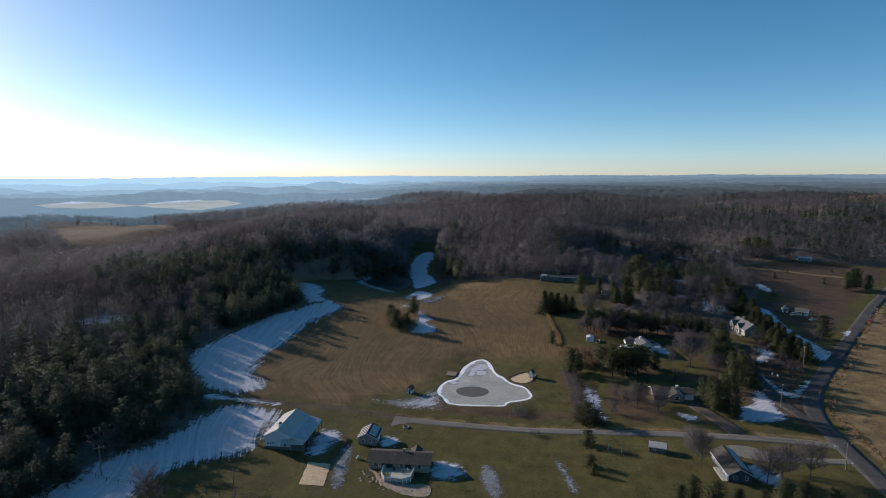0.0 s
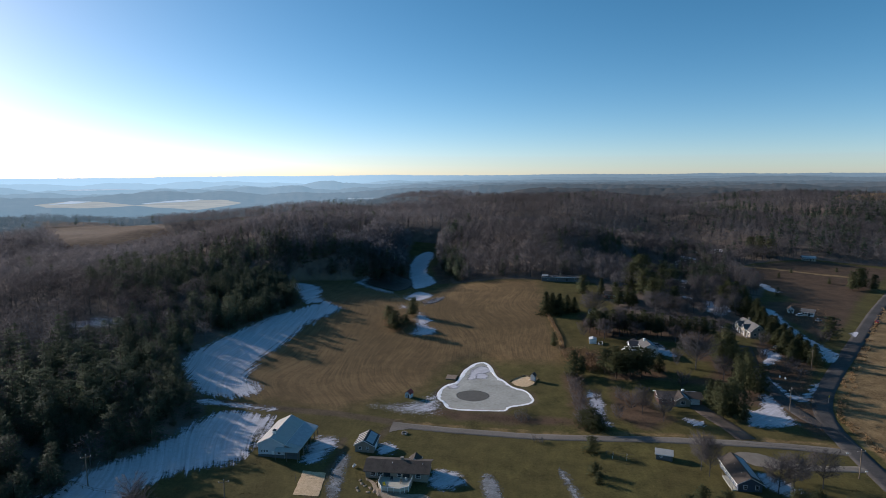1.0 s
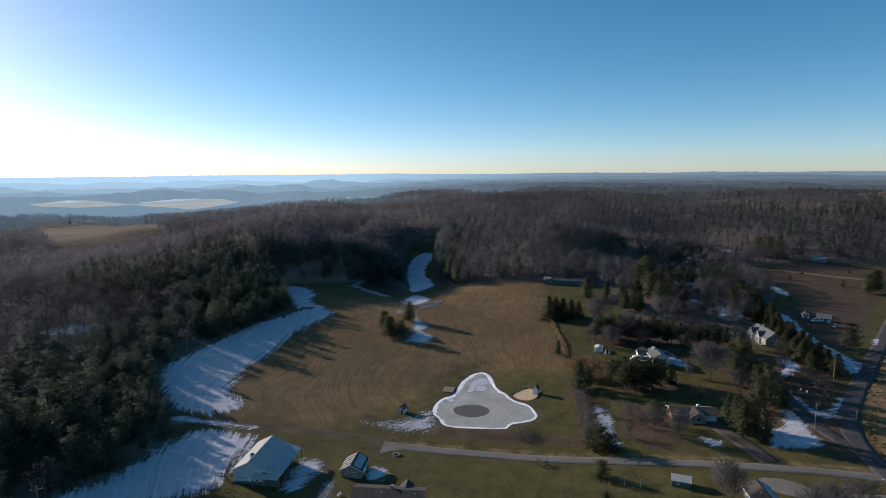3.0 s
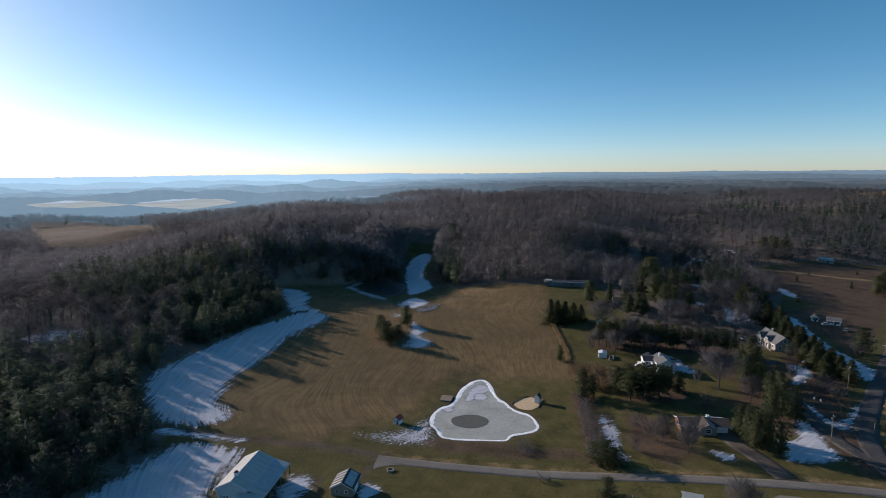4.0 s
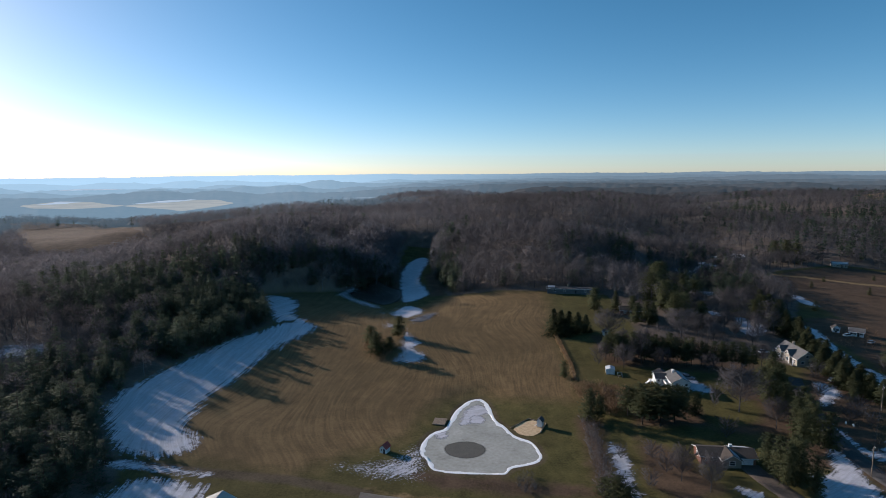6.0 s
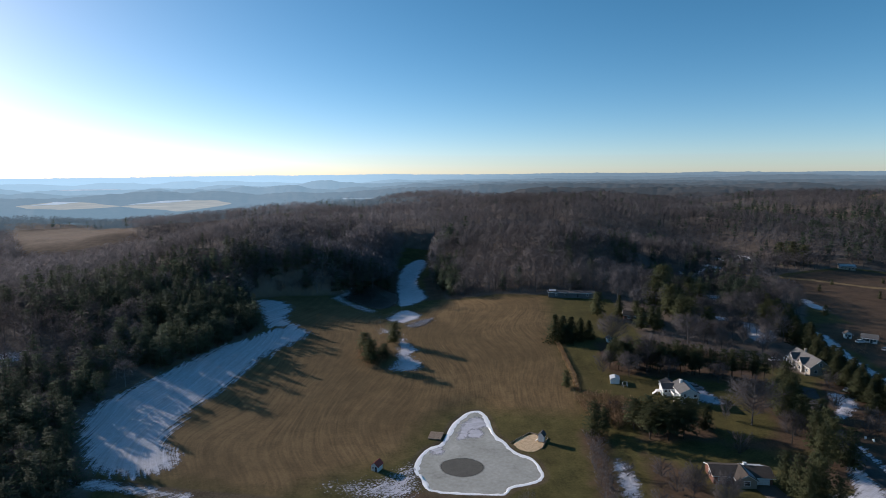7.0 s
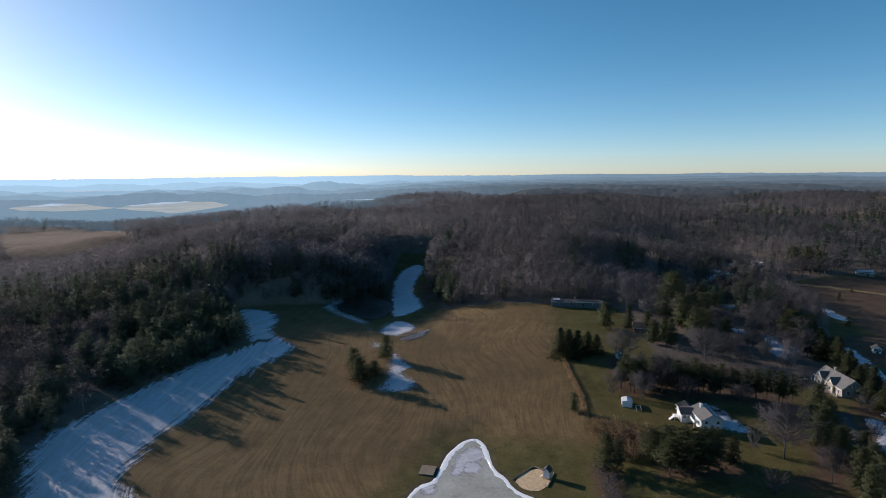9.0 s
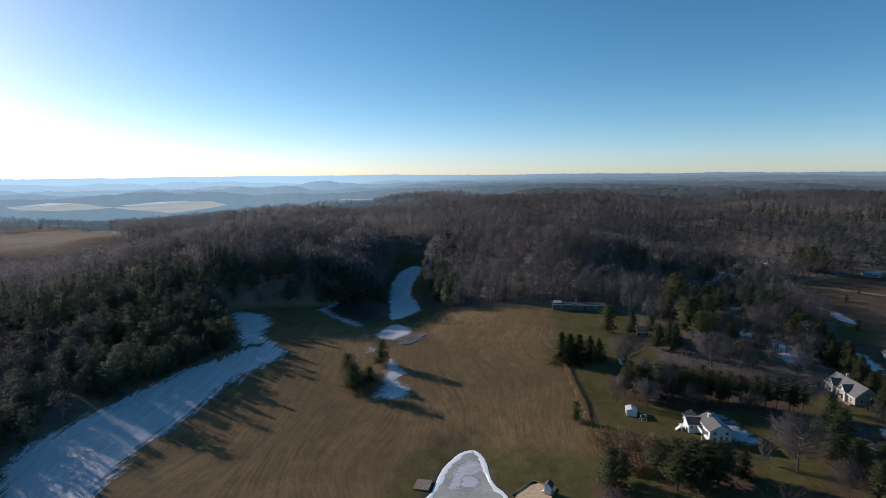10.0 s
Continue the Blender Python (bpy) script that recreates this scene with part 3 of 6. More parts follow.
SNOWS = [
    ("upper", FURROWED, [(-134, 223.4), (-136, 238.2), (-131.5, 263.8), (-127, 299.9), (-119.5, 311.4), (-115, 334.5), (-95.5, 330), (-103, 308), (-107, 278.7), (-105, 256.6), (-108, 240.6), (-106, 224), (-103, 216.8), (-93.5, 208.7), (-95, 200.6), (-110.3, 196.5), (-125, 211.4)]),
    ("lower", FURROWED, [(-99, 188), (-101, 173), (-104, 156), (-110.4, 145), (-112, 138), (-117, 122), (-119, 100), (-96, 100), (-92.4, 129), (-96.3, 137.4), (-90.9, 146.7), (-80.5, 155), (-76, 158), (-77, 168), (-78, 178), (-78.5, 188.5), (-90, 188)]),
    ("verge", SNOW, [(-114, 193), (-96, 195), (-81, 194.6), (-83, 192.6), (-96, 191.6), (-112, 190.6)]),
    ("corner", FURROWED, [(-148.6, 375.4), (-144.4, 382), (-134.7, 381.9), (-126.5, 374.2), (-121.6, 358.2), (-117.6, 344), (-100, 329.8), (-96.2, 325.6), (-103.4, 327.3), (-116.4, 335.4), (-118.6, 328.5), (-123.8, 336.6), (-133.8, 352.6)]),
    ("valley", DRIFT, [(-75.3, 530), (-67.3, 514), (-70.1, 487), (-67.9, 459), (-56, 426.8), (-53, 408.4), (-58.5, 397), (-65, 386), (-69, 404.5), (-77, 440), (-80.5, 458.8), (-85, 485.3), (-83.3, 513)]),
    ("mound", DRIFT, [(-64.8, 353.6), (-65.4, 366.3), (-61.4, 378.5), (-56.4, 378), (-48.6, 365.3), (-51.5, 358.5), (-56.5, 353)]),
    ("grove", DRIFT, [(-52.8, 328), (-51, 328), (-48, 319.7), (-42, 316), (-45.6, 307.1), (-36.5, 298.8), (-39.7, 294), (-45.7, 291.6), (-51.6, 292), (-48.4, 297.6), (-49.6, 307.6)]),
    ("hollow", SPECKS, [(-114, 403), (-112.5, 419), (-108, 429.5), (-103, 434), (-102, 419.7), (-103.6, 405.5), (-92.5, 394), (-80, 384), (-73.4, 374), (-77.7, 368.4), (-87.8, 375.8), (-99.5, 387.5), (-110, 398.5)]),
    ("bank", SPECKS, [(-53, 208), (-42, 211), (-35, 216), (-29, 227), (-24.5, 219), (-22, 210), (-25, 199.5), (-33.3, 201), (-42, 202), (-50, 205)]),
    ("barn_shade", SNOW, [(-61, 178), (-52.8, 178.5), (-53, 162), (-59.5, 159)]),
    ("garage_shade", SNOW, [(-40.5, 178), (-34.5, 178), (-34, 170.5), (-39.5, 169.5)]),
    ("lodge_shade", SNOW, [(-22, 162), (-15.8, 164), (-10.5, 157.4), (-14.7, 153.5), (-21, 153)]),
    ("drive_ice", ICY, [(-50, 169), (-47, 167), (-44.5, 151), (-43.6, 144), (-46.4, 143.5), (-48.6, 154)]),
    ("rut", ICY, [(14.4, 169), (15.8, 168), (17.8, 160), (19.3, 151), (17.6, 151), (16, 160)]),
    ("lawn_streak", ICY, [(-7.8, 163), (-3.8, 163), (0.3, 146), (-4.6, 145.5)]),
    ("hedge_shade", SNOW, [(30.4, 233), (33.9, 227.8), (35, 220.5), (34.9, 212.5), (33.8, 206.2), (36.4, 200.1), (29.5, 198.7), (29.9, 204.5), (30.4, 217.6)]),
    ("drive_patch", THIN_SNOW, [(59.5, 209.5), (66.1, 207.5), (67.5, 202.0), (63.3, 199.4), (59.3, 203.0)]),
    ("corner_lot", SNOW, [(83.2, 216.2), (88.8, 216.6), (92, 224), (96.5, 233), (98.4, 238.3), (97.6, 226), (96.8, 212), (96.5, 203.6), (79.3, 201.6), (80.1, 207.6)]),
    ("long_strip", SNOW, [(148, 371), (154, 369), (156, 359.8), (152.5, 343), (150, 330), (149, 312), (149.5, 297), (150.5, 283), (144, 270.5), (137.5, 270.5), (142, 284.8), (143.6, 300.4), (142.5, 311.3), (143, 328.9), (142.5, 343), (142.8, 357.4)]),
    ("yard_strip", SNOW, [(117.5, 287), (125.6, 284), (120.5, 273.5), (112, 264), (108.6, 261.5), (110.5, 268), (116, 278)]),
    ("road_slush", THIN_SNOW, [(177, 326), (186, 325), (178, 311), (170, 309)]),
    ("roadside", SNOW, [(104.4, 257), (105.4, 249.4), (105.3, 240), (106.4, 229.6), (110.5, 231.4), (124, 247.4), (124.6, 246), (110.5, 227.2), (106.4, 224.6), (104.3, 228), (103.9, 239)]),
    ("house_shade", SNOW, [(67.6, 294), (71.8, 287.5), (76, 274), (74.4, 271), (67.4, 271.6), (68, 280)]),
    ("far_yard", SNOW, [(183, 588), (205, 578), (214, 600), (196, 614), (181, 602)]),
    ("far_lane_side", SNOW, [(124, 513), (134, 498), (138, 505), (129, 521)]),
    ("far_patch", SNOW, [(149, 533), (162, 530), (165, 542), (152, 545)]),
    ("mid_yard", SNOW, [(108, 428), (116, 431), (123, 417), (117, 410)]),
    ("birch_yard", SNOW, [(122, 381), (130, 374), (132, 360), (119, 341), (113, 345), (116, 358)]),
    ("pine_yard", SNOW, [(107, 386), (115, 386), (116, 377), (109, 377)]),
    ("spruce_gap", SNOW, [(145, 401), (153, 402), (154, 394), (146, 393)]),
    ("track_loop", SPECKS, [(-64.4, 353.6), (-68.5, 361.4), (-68, 375), (-64.3, 387), (-59.1, 395), (-58, 392), (-61.6, 385.5), (-65, 374), (-65.6, 362)]),
    ("track_stem", SPECKS, [(-76, 372), (-73.5, 372), (-66.8, 353), (-69.5, 352.5)]),
    ("grove_top", SPECKS, [(-68.2, 342), (-65, 345.5), (-55, 338.5), (-51.5, 329.5), (-59.7, 331.5), (-66, 334.5)]),
    ("pool_rim", SPECKS, [(-56, 350), (-51.2, 356), (-45.5, 364), (-39.6, 363.5), (-42.6, 348.4), (-49, 342.5), (-53.5, 342)]),
    ("wood_clearing", SPECKS, [(-206, 240), (-196, 234), (-184, 242), (-178, 256), (-186, 264), (-198, 260)]),
    ("wood_edge", SPECKS, [(-158, 296), (-150, 302), (-146, 316), (-156, 322), (-164, 312)]),
    ("weed_edge", SNOW, [(180, 456), (184.5, 453), (185, 435), (184, 414), (176.5, 417), (177.5, 436)]),
    ("far_lot", SNOW, [(146, 398), (156, 404), (157, 398), (148, 392)]),
    ("far_bank", SNOW, [(112, 496), (134, 500), (155, 530), (150, 534), (128, 505), (112, 500)]),
    ("navy_shade", SNOW, [(69.2, 172), (73.5, 170), (77.5, 165), (78.5, 161), (69.5, 161)]),
    ("court_pile", SNOW, [(64, 178.6), (75, 179.4), (75, 178.6), (64, 177.6)]),
    ("weed_strip", THIN_SNOW, [(175.6, 543), (182, 561), (188, 556), (183, 545)]),
]
for word, mat, poly in SNOWS:
    drape("snow", poly, mat, "patchy thin snow with grass showing through" if mat in (THIN_SNOW, SPECKS, ICY) else "thin blue-white snow lying in the shade of trees", "snow", wobble=1.7 if mat in (DRIFT, SNOW, FURROWED) else 0.8, margin=3.5 if mat in (DRIFT, FURROWED) else 2.0 if mat is SPECKS else 1.0)

# dark ground patches; the larger one is shade painted on the hollow's floor
DARK_PATCH = soft_patch("bog", [(0.018, 0.016, 0.013), (0.05, 0.042, 0.033)], 2.5, 5.0)
drape("bog", [(-104.8, 407.4), (-101.8, 420.1), (-93.5, 428.4), (-77.4, 436), (-70.5, 415.5), (-69, 394), (-74.1, 380), (-79.5, 382.7), (-89.9, 391.5)], DARK_PATCH, "hollow ringed with thin snow, its shade painted as dark ground", "bog", margin=2.5)

drape("bog", [(-55, 349), (-50, 354), (-45.5, 361), (-41.5, 361), (-43.8, 350), (-49, 345)], DARK_PATCH, "dark brush-filled pool beside a snowy mound", "bog", margin=1.5)

# pond: grey ice, a white snow rim and a dark thaw hole
drape("pond_ice", POND, ICE, "frozen farm pond of smooth pale grey ice", "pond", 0.5, flat=-0.10, margin=0.1, wobble=0.15, passes=1)


def build_rim():
    c = rounded(POND, 1)
    p = [(ax + (bx - ax) * k / 3, ay + (by - ay) * k / 3) for (ax, ay), (bx, by) in zip(c, c[1:] + c[:1]) for k in range(3)]
    n = len(p)
    rows = []
    for k, (x, y) in enumerate(p):
        ax, ay = p[k - 1]
        bx, by = p[(k + 1) % n]
        nx, ny = -(by - ay), bx - ax
        s = math.hypot(nx, ny)
        nx, ny = nx / s, ny / s
        w = 0.50 + 0.75 * float(fbm(np.array([x / 3]), np.array([y / 3]), 4)[0]) + 0.35 * max(0, min(1, (-12 - x) / 10)) + 0.5 * max(0, min(1, (y - 235) / 12))
        j = 0.9 * float(fbm(np.array([x * 0.5]), np.array([y * 0.5]), 8)[0])
        w *= -1 if sdf(p, np.array([x + nx * .3]), np.array([y + ny * .3]))[0] < 0 else 1
        out = -math.copysign(0.35, w)
        rows.append([(x + nx * out * 1.6, y + ny * out * 1.6, -0.08), (x + nx * out * .4, y + ny * out * .4, -0.02), (x + nx * w * .6, y + ny * w * .6, -0.05), (x + nx * (w + j), y + ny * (w + j), -0.088)])
    v = [q for r in rows for q in r]
    f = [(a * 4 + c, a * 4 + c + 1, ((a + 1) % n) * 4 + c + 1, ((a + 1) % n) * 4 + c) for a in range(n) for c in range(3)]
    ob = mesh_object("snow_rim", v, f, [material("rim_snow", [(0.80, 0.81, 0.82), (0.93, 0.93, 0.93)], 0.8, 0.7, 0.03)], smooth_faces=True)
    tagged(ob, "bright white snow rim round the frozen pond", "snow", kind="structure")


build_rim()
hole = [(-13.8 + 6.3 * math.cos(a) * (1 + 0.03 * math.sin(3 * a)), 222.6 + 5.4 * math.sin(a)) for a in np.linspace(0, 2 * math.pi, 20)[:-1]]
drape("thaw_hole", hole, WET_ICE, "dark oval of wet thin ice on the pond", "ice", 0.3, flat=-0.094, margin=0.8, wobble=0.3)
FROST = snow_material("ice_frost", 0.18, 0.7, 0.5, 0.5, 1.0, 2.4)
for k, poly in enumerate(([(-17.4, 240), (-16.2, 251), (-12.8, 258), (-9.4, 257), (-7.2, 252), (-10, 249), (-13.0, 246), (-14.4, 240.5)], [(-13.5, 247.5), (-9.5, 248.5), (-8.6, 244), (-11, 241.5), (-13.6, 243)], [(-24.5, 233), (-21, 235.5), (-20.5, 230), (-23.5, 229)])):
    drape("ice_frost", poly, FROST, "white frosty streak on grey pond ice", "snow", 0.35, flat=-0.091 + 0.004 * k)


def road(name, line, width, mat, label, lift=0.05):
    pts = line
    for _ in range(3):
        pts = [pts[0]] + [q for (ax, ay), (bx, by) in zip(pts, pts[1:]) for q in ((ax * .75 + bx * .25, ay * .75 + by * .25), (ax * .25 + bx * .75, ay * .25 + by * .75))] + [pts[-1]]
    dense = []
    for (ax, ay), (bx, by) in zip(pts, pts[1:]):
        k = max(1, int(math.hypot(bx - ax, by - ay) / 2))
        dense += [(ax + (bx - ax) * i / k, ay + (by - ay) * i / k) for i in range(k)]
    dense.append(pts[-1])
    p = np.array(dense)
    t = np.gradient(p, axis=0)
    t /= np.linalg.norm(t, axis=1)[:, None] + 1e-9
    nrm = np.stack([-t[:, 1], t[:, 0]], 1)
    n = len(p)
    cols = [-1.06, -1.0, -0.5, 0, 0.5, 1.0, 1.06]
    v = []
    for k, c in enumerate(cols):
        ragged = 0.25 * fbm(p[:, 0] / 3, p[:, 1] / 3, k) if abs(c) >= 1 else 0
        q = p + nrm * ((c * width / 2) + ragged * np.sign(c))[..., None] if abs(c) >= 1 else p + nrm * c * width / 2
        z = hills(p[:, 0], p[:, 1]) * 0.5 + hills(q[:, 0], q[:, 1]) * 0.5 + lift + 0.05 * (1 - c * c) - (0.25 if abs(c) > 1 else 0)
        v.append(np.stack([q[:, 0], q[:, 1], z], 1))
    V = np.stack(v, 1).reshape(-1, 3)
    m = len(cols)
    i = (np.arange(n - 1)[:, None] * m + np.arange(m - 1)[None, :]).ravel()
    return tagged(mesh_object(name, V, np.stack([i, i + 1, i + m + 1, i + m], 1), [mat], smooth_faces=True), label, "road", kind="structure")


road("main_road", MAIN_ROAD, 6.2, ASPHALT, "worn grey asphalt country road", 0.07)
road("lane", LANE, 4.2, GRAVEL, "pale worn asphalt lane past the pond", 0.06)
road("far_lane", FAR_LANE, 4.0, GRAVEL, "pale narrow lane climbing into the far woods", 0.06)
road("side_road", SIDE_ROAD, 5.2, ASPHALT, "narrow dark asphalt side road", 0.05)
road("driveway", DRIVES[0], 3.4, CONCRETE, "pale gravel driveway to a house", 0.05)
road("driveway", DRIVES[2], 6.0, BROWN_GRAVEL, "gravel driveway to a ranch house", 0.05)
drape("turnaround", [(-39.5, 194.6), (-39.4, 194.7), (-30, 193.6), (-29, 190), (-36, 188.6), (-38.6, 185.4), (-38.7, 185.5)], GRAVEL, "worn asphalt turnaround at the end of a lane", "road", 0.7, 0.05, 0.1)
drape("parking_court", [(66.5, 184), (75, 184.5), (81, 179), (78, 173.5), (70, 176)], CONCRETE, "pale gravel parking court beside a house", "road", 0.7, 0.07, 0.1)
drape("sand_court", [(-57, 156), (-57, 155.9), (-50.3, 156), (-50.2, 155.9), (-48.4, 144), (-48.5, 143.8), (-55, 143.6), (-55.1, 143.8)], SAND, "rectangle of pale tan sand on a lawn", "sand court", 0.4, 0.08, 0.1, wobble=0.35)
drape("sand_beach", [(0.4, 239), (6.5, 246.5), (12, 243.5), (9.8, 236.6), (6.3, 233), (2.8, 235.3)], SAND, "small pale sand beach beside the pond", "beach", 0.5, 0.06, 0.1, wobble=0.6, passes=1)

# ---- far country ----
def ridge(dist, crests, swings, airs, lo, mat, seed, lean=0.0, tree=5.0):
    """A wooded hill line across the view from lo degrees to the east; each pair runs from the hazy west to the clear east."""
    n = int((52 - lo) / 0.2)
    u = np.linspace(lo, 52, n)
    a = np.radians(u)
    fade = smooth(lo, lo + 9, u) if lo > -50 else 1 + 0 * u
    east, clear = smooth(-24, -3, u), smooth(-27, 13, u)
    top = crests[0] + (crests[1] - crests[0]) * east + lean * u * (1 - east)
    swing = swings[0] + (swings[1] - swings[0]) * east
    crest = 15 + (top + swing * fbm(u / 6, u * 0 + dist / 100, seed, 4) - 15) * fade
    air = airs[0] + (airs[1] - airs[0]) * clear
    profile = [(-0.20, -0.6), (-0.17, 0.1), (-0.14, 0.3), (-0.11, 0.5), (-0.085, 0.66), (-0.06, 0.8), (-0.04, 0.9), (-0.02, 0.97), (0, 1.0), (0.02, 0.98), (0.04, 0.9), (0.12, 0.1)]
    v = []
    for k, (dd, h) in enumerate(profile):
        r = dist * (1 + dd) * (1 + 0.012 * fbm(u / 3, u * 0 + k, seed + 7))
        lumps = tree * fade * fbm(np.sin(a) * dist / 14, u * 0 + k * 1.7, seed + 3 + k, 3)
        v.append(np.stack([np.sin(a) * r, np.cos(a) * r, 8 + (crest - 8) * h + lumps], 1))
    m = len(profile)
    V = np.stack(v, 1).reshape(-1, 3)
    i = (np.arange(n - 1)[:, None] * m + np.arange(m - 1)[None, :]).ravel()
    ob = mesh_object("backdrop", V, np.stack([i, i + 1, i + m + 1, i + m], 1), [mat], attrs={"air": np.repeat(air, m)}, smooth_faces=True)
    tagged(ob, "hazy blue-grey wooded hills in the far distance", "hills", kind="structure")


# haze colour, given to far surfaces as emission
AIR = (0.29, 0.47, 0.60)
FAR_WOODS_HAZE = hazy("hazy_far_woods", (0.062, 0.054, 0.05), AIR, 0)
# distance; crest height, swing and strength of the haze glow, west and east; from degrees; lean
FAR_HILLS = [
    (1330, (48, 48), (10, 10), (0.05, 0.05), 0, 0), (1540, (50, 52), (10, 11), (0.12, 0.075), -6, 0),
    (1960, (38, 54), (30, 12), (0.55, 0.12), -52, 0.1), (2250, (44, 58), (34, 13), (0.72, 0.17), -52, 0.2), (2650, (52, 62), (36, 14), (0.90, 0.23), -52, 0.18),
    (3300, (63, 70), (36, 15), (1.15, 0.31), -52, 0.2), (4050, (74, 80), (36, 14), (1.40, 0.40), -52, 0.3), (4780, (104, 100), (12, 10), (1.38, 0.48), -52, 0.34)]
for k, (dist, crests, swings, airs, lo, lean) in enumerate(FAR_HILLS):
    ridge(dist, crests, swings, airs, lo, FAR_WOODS_HAZE, 30 + k * 11, lean)


def far_field(outline, z0, slope, mat, label):
    p = rounded([q for (ax, ay), (bx, by) in zip(outline, outline[1:] + outline[:1]) for q in ((ax, ay), (ax * 0.62 + bx * 0.38 + 9 * math.sin(ay), ay * 0.62 + by * 0.38 + 16 * math.cos(ax)))], 1)
    y0 = min(q[1] for q in p)
    bm = bmesh.new()
    bm.faces.new([bm.verts.new((x, y, z0 + (y - y0) * slope)) for x, y in p])
    me = bpy.data.meshes.new("far_field")
    bm.to_mesh(me)
    bm.free()
    me.materials.append(mat)
    tagged(new("backdrop", me), label, "field", kind="structure")


# far fields glow with the same painted haze
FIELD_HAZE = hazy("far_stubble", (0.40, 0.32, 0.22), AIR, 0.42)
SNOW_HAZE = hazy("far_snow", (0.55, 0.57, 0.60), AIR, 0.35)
drape("backdrop", [(-1900, 1000), (-1950, 1500), (-1400, 1900), (-330, 1950), (-330, 1290), (-430, 1110), (-700, 1095), (-1000, 1095)], hazy("hazy_far_woods", (0.055, 0.05, 0.048), AIR, 0.42), "hazy woods across the far valley floor", "woods", 11, 5.0, 0, wobble=5)
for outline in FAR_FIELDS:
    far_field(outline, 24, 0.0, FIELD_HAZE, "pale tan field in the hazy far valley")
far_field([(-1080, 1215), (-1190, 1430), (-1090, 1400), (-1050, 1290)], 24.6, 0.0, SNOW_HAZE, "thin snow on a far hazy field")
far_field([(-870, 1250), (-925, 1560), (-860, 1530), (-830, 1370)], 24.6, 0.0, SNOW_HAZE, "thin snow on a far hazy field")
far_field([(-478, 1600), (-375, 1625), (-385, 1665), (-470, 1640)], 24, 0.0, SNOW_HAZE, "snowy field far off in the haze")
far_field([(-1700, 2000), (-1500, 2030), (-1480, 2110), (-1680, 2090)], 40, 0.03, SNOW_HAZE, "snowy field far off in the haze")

# ---- plants ----
def tri_soup(tris):
    t = np.array(tris, float)
    return t.reshape(-1, 3)


def sliver(base, tip, width, rng):
    base, tip = np.asarray(base), np.asarray(tip)
    side = np.cross(tip - base, rng.normal(size=3))
    side *= width / (2 * np.linalg.norm(side) + 1e-9)
    return [base - side, base + side, tip]


def limb(a, b, r0, r1, sides=3):
    """A tapered limb as triangles."""
    a, b = np.asarray(a, float), np.asarray(b, float)
    w = (b - a) / (np.linalg.norm(b - a) + 1e-9)
    p = np.cross(w, (0.3, 0.5, 0.81))
    p /= np.linalg.norm(p) + 1e-9
    q = np.cross(w, p)
    ring = lambda c, r: [c + r * (math.cos(2 * math.pi * k / sides) * p + math.sin(2 * math.pi * k / sides) * q) for k in range(sides)]
    A, B, out = ring(a, r0), ring(b, r1), []
    for k in range(sides):
        j = (k + 1) % sides
        out += [[A[k], A[j], B[j]], [A[k], B[j], B[k]]]
    return out


def bare_tree(rng, limbs, twigs, sides=3, thick=1.0, wide=0.30, twig_w=0.011, low=0.22, lift=1.0):
    """A leafless tree of height 1: wood triangles, twig triangles."""
    lean = rng.normal(0, 0.02, 2)
    spine = lambda h: np.array([lean[0] * h * 2, lean[1] * h * 2, h])
    wood = limb((0, 0, -0.02), spine(0.38), 0.018 * thick, 0.013 * thick, sides) + limb(spine(0.38), spine(0.82), 0.013 * thick, 0.003, sides)
    ends, tw = [], []
    for k in range(limbs):
        h = low + (0.72 - low) * (k + rng.random()) / limbs
        az = k * 2.4 + rng.normal(0, 0.3)
        reach = wide * (0.75 + 0.4 * rng.random()) * (1.0 - 0.55 * abs(h - 0.42) / 0.4)
        rise = lift * reach * (0.75 + 0.5 * rng.random()) + 0.06
        e = spine(h) + np.array([math.cos(az) * reach, math.sin(az) * reach, rise])
        wood += limb(spine(h), e, 0.007 * thick, 0.0022, 3)
        ends.append((spine(h), e))
    ends.append((spine(0.5), spine(0.96)))
    for k in range(twigs):
        a, b = ends[rng.integers(len(ends))]
        s = 0.35 + 0.7 * rng.random()
        p = a + (b - a) * s
        d = (b - a) / np.linalg.norm(b - a) * 0.6 + rng.normal(0, 0.75, 3) + np.array([0, 0, 0.35])
        d /= np.linalg.norm(d)
        tw.append(sliver(p, p + d * (0.07 + 0.10 * rng.random()), twig_w * (0.6 + 0.8 * rng.random()), rng))
    return tri_soup(wood), tri_soup(tw)


